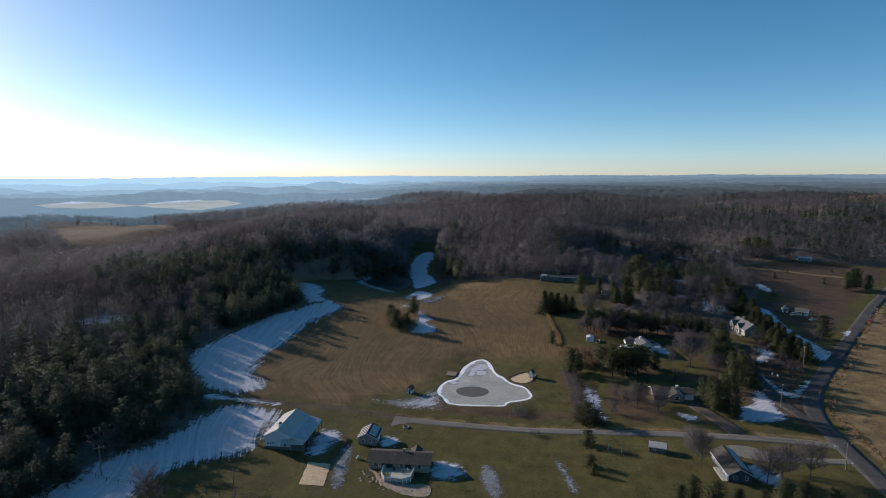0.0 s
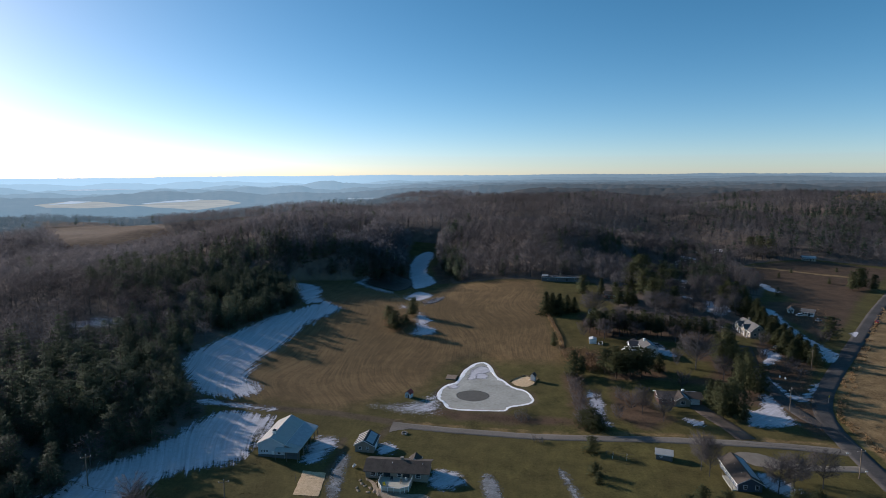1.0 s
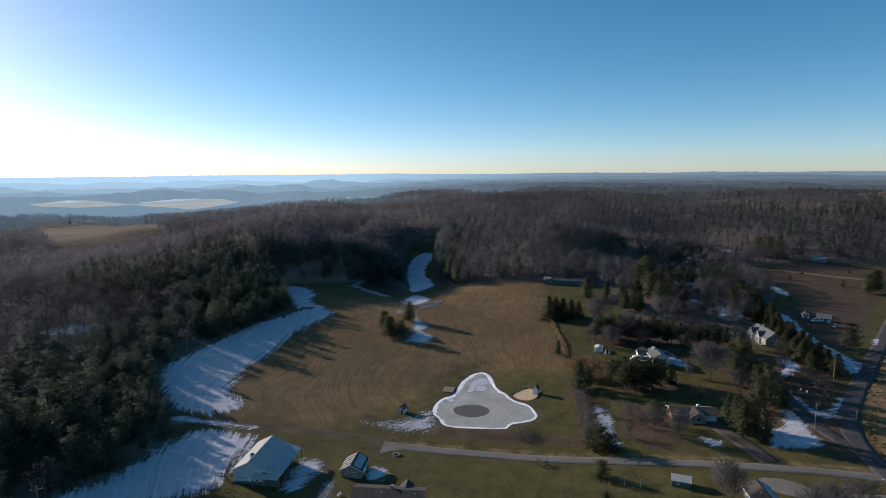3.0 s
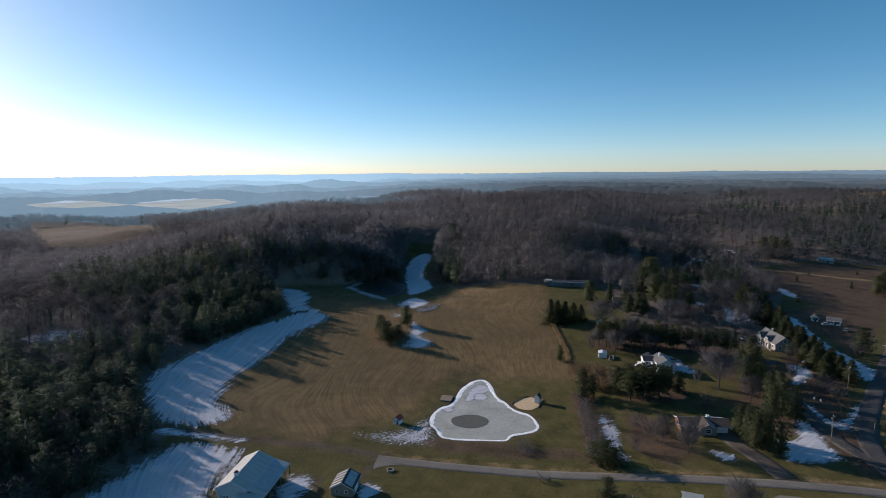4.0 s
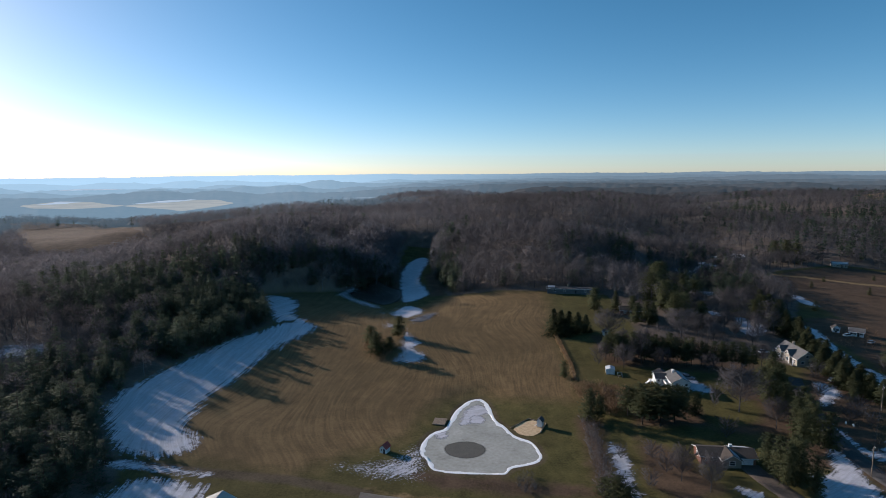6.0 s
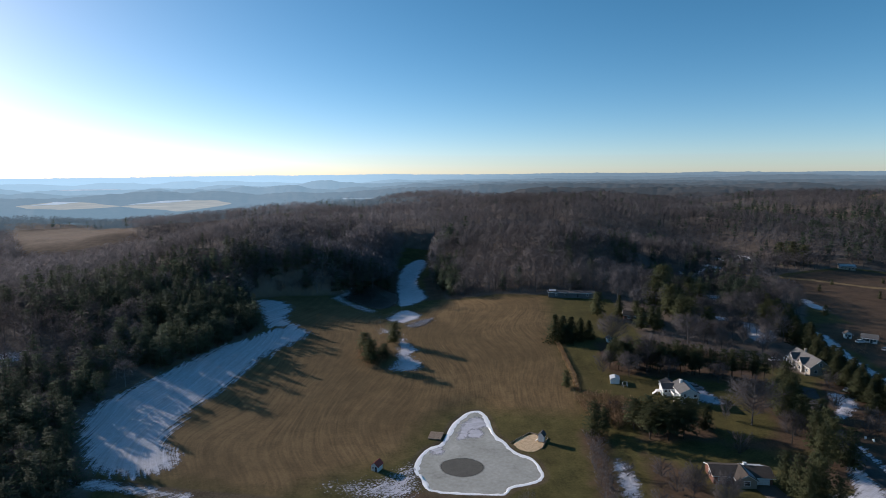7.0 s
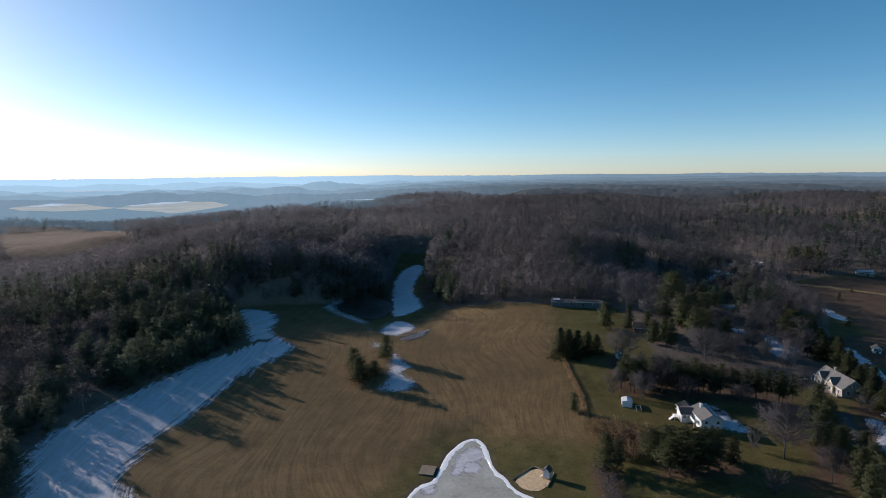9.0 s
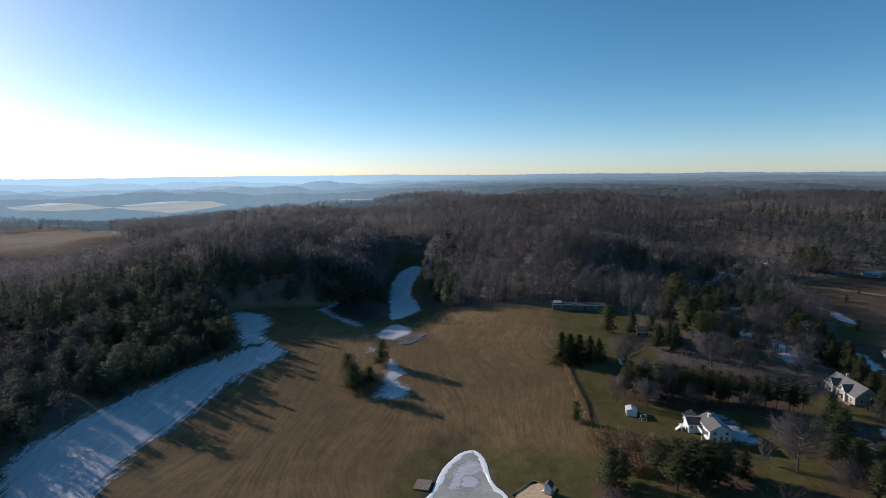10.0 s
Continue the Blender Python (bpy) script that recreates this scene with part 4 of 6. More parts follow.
def woodland_tree(rng, limbs, twigs, wide=0.3, twig_w=0.017, length=0.11):
    """A leafless forest tree of height 1 with a round, closed crown."""
    wood = limb((0, 0, -0.02), (0, 0, 0.7), 0.013, 0.004, 3)
    for k in range(limbs):
        h, az = 0.3 + 0.4 * k / limbs, k * 2.4 + rng.normal(0, 0.3)
        wood += limb((0, 0, h), (math.cos(az) * wide * 0.7, math.sin(az) * wide * 0.7, h + 0.2), 0.006, 0.002, 3)[::2]
    tw = []
    for k in range(twigs):
        d = rng.normal(size=3)
        d /= np.linalg.norm(d)
        r = (0.35 + 0.65 * rng.random()) ** 0.6
        lump = 1 + 0.14 * math.sin(3 * math.atan2(d[1], d[0]) + k % 2)
        p = np.array([d[0] * wide * lump * r, d[1] * wide * lump * r, 0.64 + d[2] * 0.33 * r])
        q = d * 0.8 + rng.normal(0, 0.55, 3) + np.array([0, 0, 0.15])
        q /= np.linalg.norm(q)
        tw.append(sliver(p - q * length * 0.6, p + q * length * (0.3 + 0.5 * rng.random()), twig_w * (0.6 + 0.8 * rng.random()), rng))
    return tri_soup(wood), tri_soup(tw)


def yard_tree(rng):
    """A leafless tree seen close: spreading limbs and a haze of fine twigs."""
    wood, tw = bare_tree(rng, 34, 1500, 5, 0.75, 0.42, 0.005, 0.20, 0.55)
    _, fill = woodland_tree(rng, 0, 1300, 0.40, 0.005, 0.08)
    return wood, np.concatenate([tw, fill])


def conifer(rng, whorls, boughs, shape="pine", clumps=2, bottom=0.12, wide=0.2, size=0.06, blades=2, broad=0.5):
    """An evergreen of height 1: trunk triangles, needle triangles in ragged clumps along its boughs."""
    wood, tw = limb((0, 0, -0.02), (0, 0, 0.86), 0.013, 0.003, 3), []
    for k in range(whorls):
        h = bottom + (0.96 - bottom) * (k + 0.7 * rng.random()) / whorls
        u = (h - bottom) / (1 - bottom)
        if shape == "spruce":
            reach = wide * (1 - u) ** 0.8 + 0.012
        else:
            reach = wide * (0.55 + 0.45 * math.sin(math.pi * min(1, 0.15 + 0.75 * u))) * (1 - u) ** 0.2 * (0.75 + 0.5 * rng.random())
        for j in range(boughs):
            az = j * 2 * math.pi / boughs + k * 1.9 + rng.normal(0, 0.35)
            r = reach * (0.65 + 0.55 * rng.random())
            drop = -0.28 * r if shape == "spruce" else (0.35 - 0.45 * (1 - u)) * r
            tip = np.array([math.cos(az) * r, math.sin(az) * r, drop])
            for q in range(clumps):
                f = (q + 0.6 + 0.5 * rng.random()) / (clumps + 0.3)
                c = np.array([0, 0, h]) + tip * f + rng.normal(0, 0.012, 3)
                s = size * (0.7 + 0.6 * rng.random()) * (1.0 - 0.45 * u)
                out = tip / (np.linalg.norm(tip) + 1e-6)
                for _ in range(blades):
                    d = out * 0.7 + rng.normal(0, 0.55, 3)
                    d /= np.linalg.norm(d)
                    tw.append(sliver(c - d * s * 0.7, c + d * s * 1.1, s * broad * (0.7 + 0.6 * rng.random()), rng))
    tw += limb((0, 0, 0.86), (0, 0, 1.0), 0.016, 0.001, 3)
    return tri_soup(wood), tri_soup(tw)


def facing(soup, middle, flat, own=0.45):
    """Turn each triangle outward from the crown and give it the crown's rounded normal."""
    t = soup.reshape(-1, 3, 3)
    n = t.mean(1) * (1, 1, flat) - (0, 0, middle * flat)
    n[:, 2] += 0.06
    n /= np.linalg.norm(n, axis=1)[:, None] + 1e-9
    g = np.cross(t[:, 1] - t[:, 0], t[:, 2] - t[:, 0])
    g /= np.linalg.norm(g, axis=1)[:, None] + 1e-9
    turned = (g * n).sum(1) < 0
    t[turned] = t[turned][:, ::-1]
    g[turned] *= -1
    n = n + own * g
    n /= np.linalg.norm(n, axis=1)[:, None]
    return t.reshape(-1, 3), np.repeat(n, 3, 0)


def wood_normals(soup):
    t = soup.reshape(-1, 3, 3)
    g = np.cross(t[:, 1] - t[:, 0], t[:, 2] - t[:, 0])
    return np.repeat(g / (np.linalg.norm(g, axis=1)[:, None] + 1e-9), 3, 0)


def scatter(name, variants, places, mats, label, category):
    """Many plants in one mesh. places: rows of x, y, z, height, turn, tone, kind."""
    vs, ns, idx, tones = [], [], [], []
    green_normals = []
    for wood, green in variants:
        green, n = facing(green, 0.45 if "pine" in name else 0.55, 0.45 if "pine" in name else 0.9, 0.22 if "pine" in name else 0.12)
        green_normals.append((wood, green, np.concatenate([wood_normals(wood), n])))
    for x, y, z, h, turn, tone, kind, fat in places:
        wood, green, n = green_normals[int(kind)]
        p = np.concatenate([wood, green])
        c, s = math.cos(turn) * h * fat, math.sin(turn) * h * fat
        q = np.empty_like(p)
        q[:, 0], q[:, 1], q[:, 2] = x + p[:, 0] * c - p[:, 1] * s, y + p[:, 0] * s + p[:, 1] * c, z + p[:, 2] * h
        vs.append(q)
        c, s = math.cos(turn), math.sin(turn)
        ns.append(np.stack([n[:, 0] * c - n[:, 1] * s, n[:, 0] * s + n[:, 1] * c, n[:, 2]], 1))
        idx.append(np.concatenate([np.zeros(len(wood) // 3, int), np.ones(len(green) // 3, int)]))
        tones.append(np.full(len(p), tone))
    V = np.concatenate(vs)
    F = np.arange(len(V)).reshape(-1, 3)
    ob = mesh_object(name, V, F, mats, np.concatenate(idx), {"tone": np.concatenate(tones)}, smooth_faces=True, normals=np.concatenate(ns))
    return tagged(ob, label, category, kind="stuff")


rng = np.random.default_rng(7)
# distant trees: the haze is emission in the twig material
FAR_TWIG_HAZE = hazy("hazy_far_twigs", (0.10, 0.092, 0.086), AIR, 0.17)
FLOOR_TWIG_HAZE = hazy("hazy_valley_twigs", (0.09, 0.085, 0.08), AIR, 0.42)
FOREST_BARE = [woodland_tree(rng, 5, 165, 0.30, 0.021, 0.072) for _ in range(6)]
FAR_BARE = [woodland_tree(rng, 2, 88, 0.33, 0.031, 0.080) for _ in range(4)]
HAZY_BARE = [woodland_tree(rng, 1, 32, 0.34, 0.055, 0.12) for _ in range(4)]
FOREST_PINE = [conifer(rng, 11, 5, "spruce" if k % 2 else "pine", 2, 0.12, 0.22 if k % 2 else 0.175, 0.066, 3, 0.5) for k in range(6)]
NEAR_PINE = [conifer(rng, 14, 7, "spruce" if k % 2 else "pine", 3, 0.08, (0.24 if k % 2 else 0.20) + 0.02 * (k % 3), 0.050, 3, 0.36) for k in range(6)]
NEAR_BARE = [woodland_tree(rng, 8, 260, 0.28, 0.011, 0.070) for _ in range(4)]
FAR_PINE = [conifer(rng, 7, 4, "pine", 1, 0.2, 0.16, 0.11, 2, 0.9) for _ in range(4)]
YARDS = [(38, 350), (38, 296), (62, 330), (100, 318), (130, 300), (165, 372), (168, 455), (112, 440), (96, 420), (62, 396), (44, 388)]
CLEARINGS = [(268, 892, 13), (263, 874, 11), (257, 856, 9), (130, 507, 9), (156, 537, 9), (197, 594, 19), (-192, 249, 9), (-86, 404, 19), (-80, 420, 10), (33, 397, 15), (22, 399, 11), (45, 397, 13), (66, 368, 12), (165, 354, 12), (120, 312, 14), (197, 562, 14), (264, 549, 12), (155, 522, 10), (119, 421, 9)]
# evergreen stands: x, y, radius, share
STANDS = [(340, 660, 26, 0.85), (305, 685, 26, 0.85), (262, 706, 16, 0.6), (390, 800, 30, 0.85), (350, 865, 28, 0.8), (238, 585, 14, 0.9), (280, 912, 18, 0.6), (305, 882, 18, 0.7), (395, 1120, 25, 0.8), (-125, 165, 52, 0.9), (-140, 205, 42, 0.92), (-150, 120, 70, 0.85), (-142, 290, 30, 0.9), (-150, 330, 40, 0.95), (-195, 335, 46, 0.85), (-175, 375, 34, 0.7), (-41, 425, 12, 1.0), (-46, 448, 13, 1.0), (-53, 475, 13, 1.0), (-59, 505, 13, 0.95), (-59, 545, 16, 0.9), (-98, 436, 18, 0.95), (-84, 452, 15, 0.9), (-118, 424, 14, 0.9), (-128, 408, 12, 0.8),
          (104, 470, 16, 0.7), (122, 412, 15, 0.8), (134, 420, 14, 0.85), (118, 445, 16, 0.7), (138, 440, 18, 0.8), (-82, 412, 8, 0.7), (150, 470, 18, 0.5), (96, 520, 18, 0.6), (78, 500, 16, 0.35), (300, 590, 40, 0.55), (420, 800, 60, 0.7), (330, 900, 40, 0.6), (640, 900, 60, 0.6), (250, 760, 30, 0.5), (560, 700, 50, 0.5), (400, 640, 30, 0.5), (520, 860, 60, 0.6), (480, 740, 50, 0.5), (130, 620, 26, 0.3), (40, 470, 20, 0.25)]


def build_forest():
    def grid(x0, x1, y0, y1, s):
        X, Y = np.meshgrid(np.arange(x0, x1, s), np.arange(y0, y1, s))
        x, y = X.ravel() + rng.uniform(-.45, .45, X.size) * s, Y.ravel() + rng.uniform(-.45, .45, X.size) * s
        keep = (x < 0.68 * y + 90) & (x > -1.05 * y - 40) & (sdf(OPEN, x, y) < -2.0) & (sdf(BROWN_FIELD, x, y) < 0) & (sdf(EAST_FIELD, x, y) < 0) & (sdf(WEEDS, x, y) < 2)
        keep &= (y < 1080) | (x > -420)
        keep &= (line_distance(MAIN_ROAD, x, y) > 9) & (line_distance(SIDE_ROAD, x, y) > 6)
        for a, b, r in CLEARINGS:
            keep &= np.hypot(x - a, y - b) > r
        keep &= (line_distance(FAR_LANE, x, y) > 6) & ((sdf(YARDS, x, y) < 0) | ((rng.random(len(x)) < 0.28) & (y > 345)) | ((y > 400) & (x > 112)))
        return x[keep], y[keep]

    def stand_share(x, y):
        share = 0.012 + 0.05 * (value_noise(x / 60, y / 60, 3) > 0.74) + 0.16 * (x > 30) * (y > 480) * (value_noise(x / 38, y / 38, 31) > 0.62)
        for a, b, r, v in STANDS:
            share = np.maximum(share, v * np.exp(-(((x - a) ** 2 + (y - b) ** 2) / (r * r)) ** 2))
        return share

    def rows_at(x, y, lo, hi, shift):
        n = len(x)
        # tone pales towards the west and the back: haze painted into the trees' colour
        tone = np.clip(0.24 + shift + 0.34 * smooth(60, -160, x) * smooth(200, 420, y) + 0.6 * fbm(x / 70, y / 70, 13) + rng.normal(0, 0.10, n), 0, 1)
        edge = smooth(48, 14, -sdf(OPEN, x, y)) * (x < -90) * (y < 350)
        size = 1 - edge * (0.18 + 0.14 * smooth(275, 245, y))
        return np.stack([x, y, ground(x, y) - 0.2, rng.uniform(lo, hi, n) * size, rng.uniform(0, 6.28, n), tone, rng.integers(0, 4, n), rng.uniform(1.0, 1.4, n) / size ** 0.55], 1)
    for lo, hi, s in ((60, 560, 6.4), (560, 860, 8.6), (860, 1260, 10.6)):
        x, y = grid(-1250, 1000, lo, hi, s)
        ever = rng.random(len(x)) < stand_share(x, y)
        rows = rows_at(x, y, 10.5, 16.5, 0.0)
        close = ~ever & (((x < 20) & (y < 330)) | ((x > 20) & (y < 440)))
        if close.any():
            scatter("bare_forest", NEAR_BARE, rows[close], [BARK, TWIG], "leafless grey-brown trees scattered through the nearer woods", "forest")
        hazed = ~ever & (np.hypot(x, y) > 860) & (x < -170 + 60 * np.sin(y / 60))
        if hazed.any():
            scatter("backdrop_woods", HAZY_BARE, rows[hazed], [FAR_TWIG_HAZE, FAR_TWIG_HAZE], "hazy leafless woods on hills far off", "woods")
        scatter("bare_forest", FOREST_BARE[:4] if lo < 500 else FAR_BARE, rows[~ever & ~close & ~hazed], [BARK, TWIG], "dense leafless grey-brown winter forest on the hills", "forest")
        if lo > 500:
            scatter("pine_forest", FAR_PINE, rows[ever], [PINE_BARK, DEEP_NEEDLE], "dark green pines standing among far bare woods", "forest")
    x, y = grid(-122, -58, 388, 540, 7.0)
    # the 0.35 is brightness put into the tone, against the slope's deep shade
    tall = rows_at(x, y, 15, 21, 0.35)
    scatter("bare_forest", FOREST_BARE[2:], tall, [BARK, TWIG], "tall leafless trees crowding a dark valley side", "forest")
    x, y = grid(-400, 250, 60, 560, 5.2)
    keep = rng.random(len(x)) < stand_share(x, y)
    bx, by = grid(-190, -80, 100, 350, 6.5)
    d = -sdf(OPEN, bx, by)
    k = (d < 34) & (rng.random(len(bx)) < 0.55 * stand_share(bx, by))
    x, y, keep = np.concatenate([x, bx[k]]), np.concatenate([y, by[k]]), np.concatenate([keep, np.ones(k.sum(), bool)])
    close = keep & (((x < 0) & (y < 350)) | ((x > 20) & (y < 440)))
    keep &= ~close
    near_rows = rows_at(x[close], y[close], 9, 17.5, 0.1)
    near_rows[:, 7] *= 1.08
    scatter("pine_forest", NEAR_PINE[:4], near_rows, [PINE_BARK, DEEP_NEEDLE], "dense dark green pine stands beside fields and yards", "forest")
    scatter("pine_forest", FOREST_PINE[:4], rows_at(x[keep], y[keep], 10, 16.5, 0.1), [PINE_BARK, DEEP_NEEDLE], "dark green pines standing close in the woods", "forest")


build_forest()


def valley_woods():
    """Hazy trees on the far valley floor, left open where fields lie."""
    X, Y = np.meshgrid(np.arange(-1900, -340, 21), np.arange(1080, 1900, 21))
    x, y = X.ravel() + rng.uniform(-7, 7, X.size), Y.ravel() + rng.uniform(-7, 7, X.size)
    k = np.ones(len(x), bool)
    for outline in FAR_FIELDS:
        for q in (1.0, 1.035, 1.07):
            k &= sdf(outline, x * q, y * q) < -12
    k &= (x > -1.05 * y) & (value_noise(x / 90, y / 90, 12) > 0.34)
    x, y = x[k], y[k]
    n = len(x)
    rows = np.stack([x, y, ground(x, y) + 4.5, rng.uniform(9, 15, n), rng.uniform(0, 6.28, n), rng.uniform(0, 1, n), rng.integers(0, 4, n), rng.uniform(1.1, 1.6, n)], 1)
    scatter("backdrop_woods", HAZY_BARE, rows, [FLOOR_TWIG_HAZE, FLOOR_TWIG_HAZE], "hazy woods across the far valley floor", "woods")


valley_woods()

# ---- single trees ----
def tree_parts(name, wood, green, green_mat, green_name, label, category, group, tone):
    root = new(name)
    green, n = facing(green, 0.55 if green_mat is TWIG else 0.4, 0.9 if green_mat is TWIG else 0.5)
    for word, soup, mat, ns in (("trunk", wood, BARK if green_mat is TWIG else PINE_BARK, wood_normals(wood)), (green_name, green, green_mat, n)):
        mesh_object(word, soup, np.arange(len(soup)).reshape(-1, 3), [mat], attrs={"tone": np.full(len(soup), tone)}, parent=root, smooth_faces=True, normals=ns)
    root.location = (0, -300, gz(0, -300))
    return tagged(root, label, category, group)


def plant(protos, rows):
    used = set()
    for k, (x, y, h, fat) in enumerate(rows):
        p = protos[k % len(protos)]
        m = Matrix.LocRotScale((x, y, gz(x, y) - 0.1), Euler((0, 0, (k * 137.5 % 360) * math.pi / 180)), (h * fat, h * fat, h))
        if id(p) not in used:
            used.add(id(p))
            p.matrix_world = m
            continue
        c = copy_thing(p, m)
        c.matrix_basis = m


PINES = [tree_parts("pine_tree", *conifer(rng, 20, 8, "pine", 4, 0.12, 0.30, 0.052, 4, 0.46), NEEDLE, "crown", "tall dark green pine with an uneven layered crown", "tree", "yard pines", t) for t in (0.30, 0.45, 0.6)]
TALL_PINES = [tree_parts("pine_tree", *conifer(rng, 15, 6, "pine", 4, 0.30, 0.22, 0.048, 4, 0.42), NEEDLE, "crown", "tall pine in a row with a bare lower trunk", "tree", "row of pines", t) for t in (0.3, 0.5)]
SPRUCES = [tree_parts("spruce_tree", *conifer(rng, 22, 8, "spruce", 4, 0.03, 0.31, 0.050, 3, 0.52), NEEDLE, "crown", "dense dark green conical spruce on a lawn", "tree", "yard spruces", t) for t in (0.2, 0.4)]
BARES = [tree_parts("bare_tree", *yard_tree(rng), TWIG, "crown", "leafless grey-brown tree with fine spreading twigs", "tree", "yard bare trees", t) for t in (0.05, 0.16, 0.3)]
BUSHES = [tree_parts("bare_shrub", *bare_tree(rng, 30, 2000, 3, 0.45, 0.6, 0.008, 0.02, 0.7), TWIG, "crown", "leafless brown shrub with many low stems", "shrub", "yard bare shrubs", t) for t in (0.1, 0.3)]
SHRUBS = [tree_parts("round_juniper", *conifer(rng, 14, 8, "pine", 4, 0.0, 0.42, 0.075, 4, 0.40), NEEDLE, "crown", "low round dark evergreen shrub", "shrub", "evergreen shrubs", t) for t in (0.25, 0.4)]
# x, y, height, spread
plant(PINES, [(27, 245, 12, 1.2), (30.5, 248, 9, 1.0), (60, 254.5, 9.5, 1.0), (63, 251, 9, 1.0),
              (73.5, 208, 13.5, 0.8), (77, 209.5, 14, 0.8), (73.5, 213, 12.5, 0.85), (78, 214.5, 13, 0.8), (79.5, 206, 11, 0.85), (72.5, 218, 11, 0.85), (87, 229, 14, 0.85), (91.5, 232.5, 14.5, 0.85), (94.5, 229.5, 13, 0.85), (90, 239, 13.5, 0.85), (94, 241, 13.5, 0.85), (96, 249, 13, 0.85), (92, 252, 13, 0.85), (-65.5, 310, 9, 1.6), (-59.6, 297, 10.5, 1.65), (-55, 303, 7, 1.6), (-54.5, 321.5, 11, 1.4), (-62, 303, 6.5, 1.7),
              (84.8, 357, 17, 1.3), (71, 349, 10, 1.2), (64, 351, 11.5, 1.2), (47.5, 305, 10, 1.3), (90.5, 363, 15, 1.2), (97, 356, 13, 1.2), (129.4, 372.6, 12, 1.4), (138, 383, 12.5, 1.4), (144.5, 379, 11.5, 1.4), (124, 384, 11, 1.4), (83.8, 376, 18.5, 1.3), (80.5, 393, 18.5, 1.3), (70, 356, 11.5, 1.2), (45.2, 369, 13.5, 1.2), (95, 351, 11.5, 1.1), (64.6, 366, 11, 1.1), (88, 410, 18.5, 1.3), (93, 428, 18.5, 1.3), (95, 443, 18, 1.3), (101, 455, 18, 1.3), (92, 388, 14, 1.3), (100, 398, 15, 1.3), (108, 405, 14, 1.3), (106, 420, 15, 1.2), (227, 558, 20, 1.2), (233, 552, 18, 1.2), (221, 565, 18, 1.2), (243, 436, 16, 1.1), (237, 432, 14, 1.1), (248, 441, 15, 1.1), (252, 434, 12, 1.1), (21.5, 282, 7.5, 1.05), (158, 306.5, 12.5, 1.25), (96, 257, 10, 1.1), (91, 262, 12, 1.1), (97.5, 270, 13, 1.1), (91.5, 269, 12, 1.1), (96, 268, 12, 1.1), (101, 283, 13, 1.0),
              (48, 149, 8, 1.2), (53, 147, 8, 1.2), (44, 146, 7, 1.2), (58, 146, 7, 1.2), (70, 149, 8.5, 1.2), (75, 149.5, 8, 1.2), (80.5, 147, 8, 1.2), (87, 146, 7, 1.2), (64, 146, 7, 1.1), (92, 145, 7, 1.2)])
plant(SPRUCES, [(20.5, 331, 13.5, 1.4), (24, 333, 12, 1.6), (28, 334, 11.5, 1.6), (32.5, 335, 10.5, 1.6), (26, 329, 9, 1.7), (36.5, 336, 9, 1.6), (57, 372, 12, 1.1), (74, 360, 10, 1.2)]
      + [(136.0 + 1.2 * math.sin(k * 3.1) - 0.30 * k, 334 - k * 4.4, 9.0 + 1.6 * math.sin(k * 1.7), 1.7) for k in range(16)]
      + [(136.5 + 3.0 * math.sin(k * 2.7) + 0.028 * k * k, 338 + k * 4.3, 10.5 + 1.8 * math.sin(k * 1.3), 1.75) for k in range(26)]
      + [(142.5 + 2.6 * math.sin(k * 1.9) + 0.036 * k * k, 374 + k * 5.0, 9.5 + 1.8 * math.cos(k * 1.6), 1.8) for k in range(15)]
      + [(129 + 1.5 * math.sin(k * 2.1) - 0.2 * k, 326 - k * 5.4, 9.5 + 1.5 * math.sin(k * 2.7), 1.75) for k in range(10)])
plant(SHRUBS, [(27.8, 198.5, 7.4, 1.6), (30.2, 196.6, 6.0, 1.6), (25.2, 202, 5.0, 1.6), (25.6, 180.3, 5.4, 1.5), (25, 162, 3.2, 1.3), (24.6, 166.5, 3.8, 1.5), (133, 277, 8, 0.9), (129, 280, 7, 0.9), (126, 273, 6, 1.0), (122, 268, 5, 1.0), (176, 405, 6, 0.8), (160, 430, 5, 0.9), (205, 470, 4.5, 0.9), (232, 452, 5, 0.8), (222, 488, 4, 0.9), (262, 500, 4, 0.9)])
plant(TALL_PINES, [(40.5, 251, 11, 2.0), (44.5, 249.5, 12.5, 1.9), (49, 248.5, 13, 1.9), (53.5, 249, 12.5, 1.9), (57, 250.5, 11.5, 1.9), (44, 244.5, 11.5, 2.0), (49.5, 243.5, 12, 1.9), (54.5, 245, 11, 1.9), (47, 247, 10, 1.9)] + [(41 + k * 2.5 + 0.9 * math.sin(k * 2.2), 300 - k * 0.2 + 1.5 * math.cos(k * 1.3), 11.5 + 1.2 * math.sin(k * 1.9), 1.15) for k in range(24)] + [(43 + k * 3.1, 305 - k * 0.25 + math.sin(k * 1.9), 11.5 + 1.2 * math.cos(k * 2.3), 1.15) for k in range(11)])
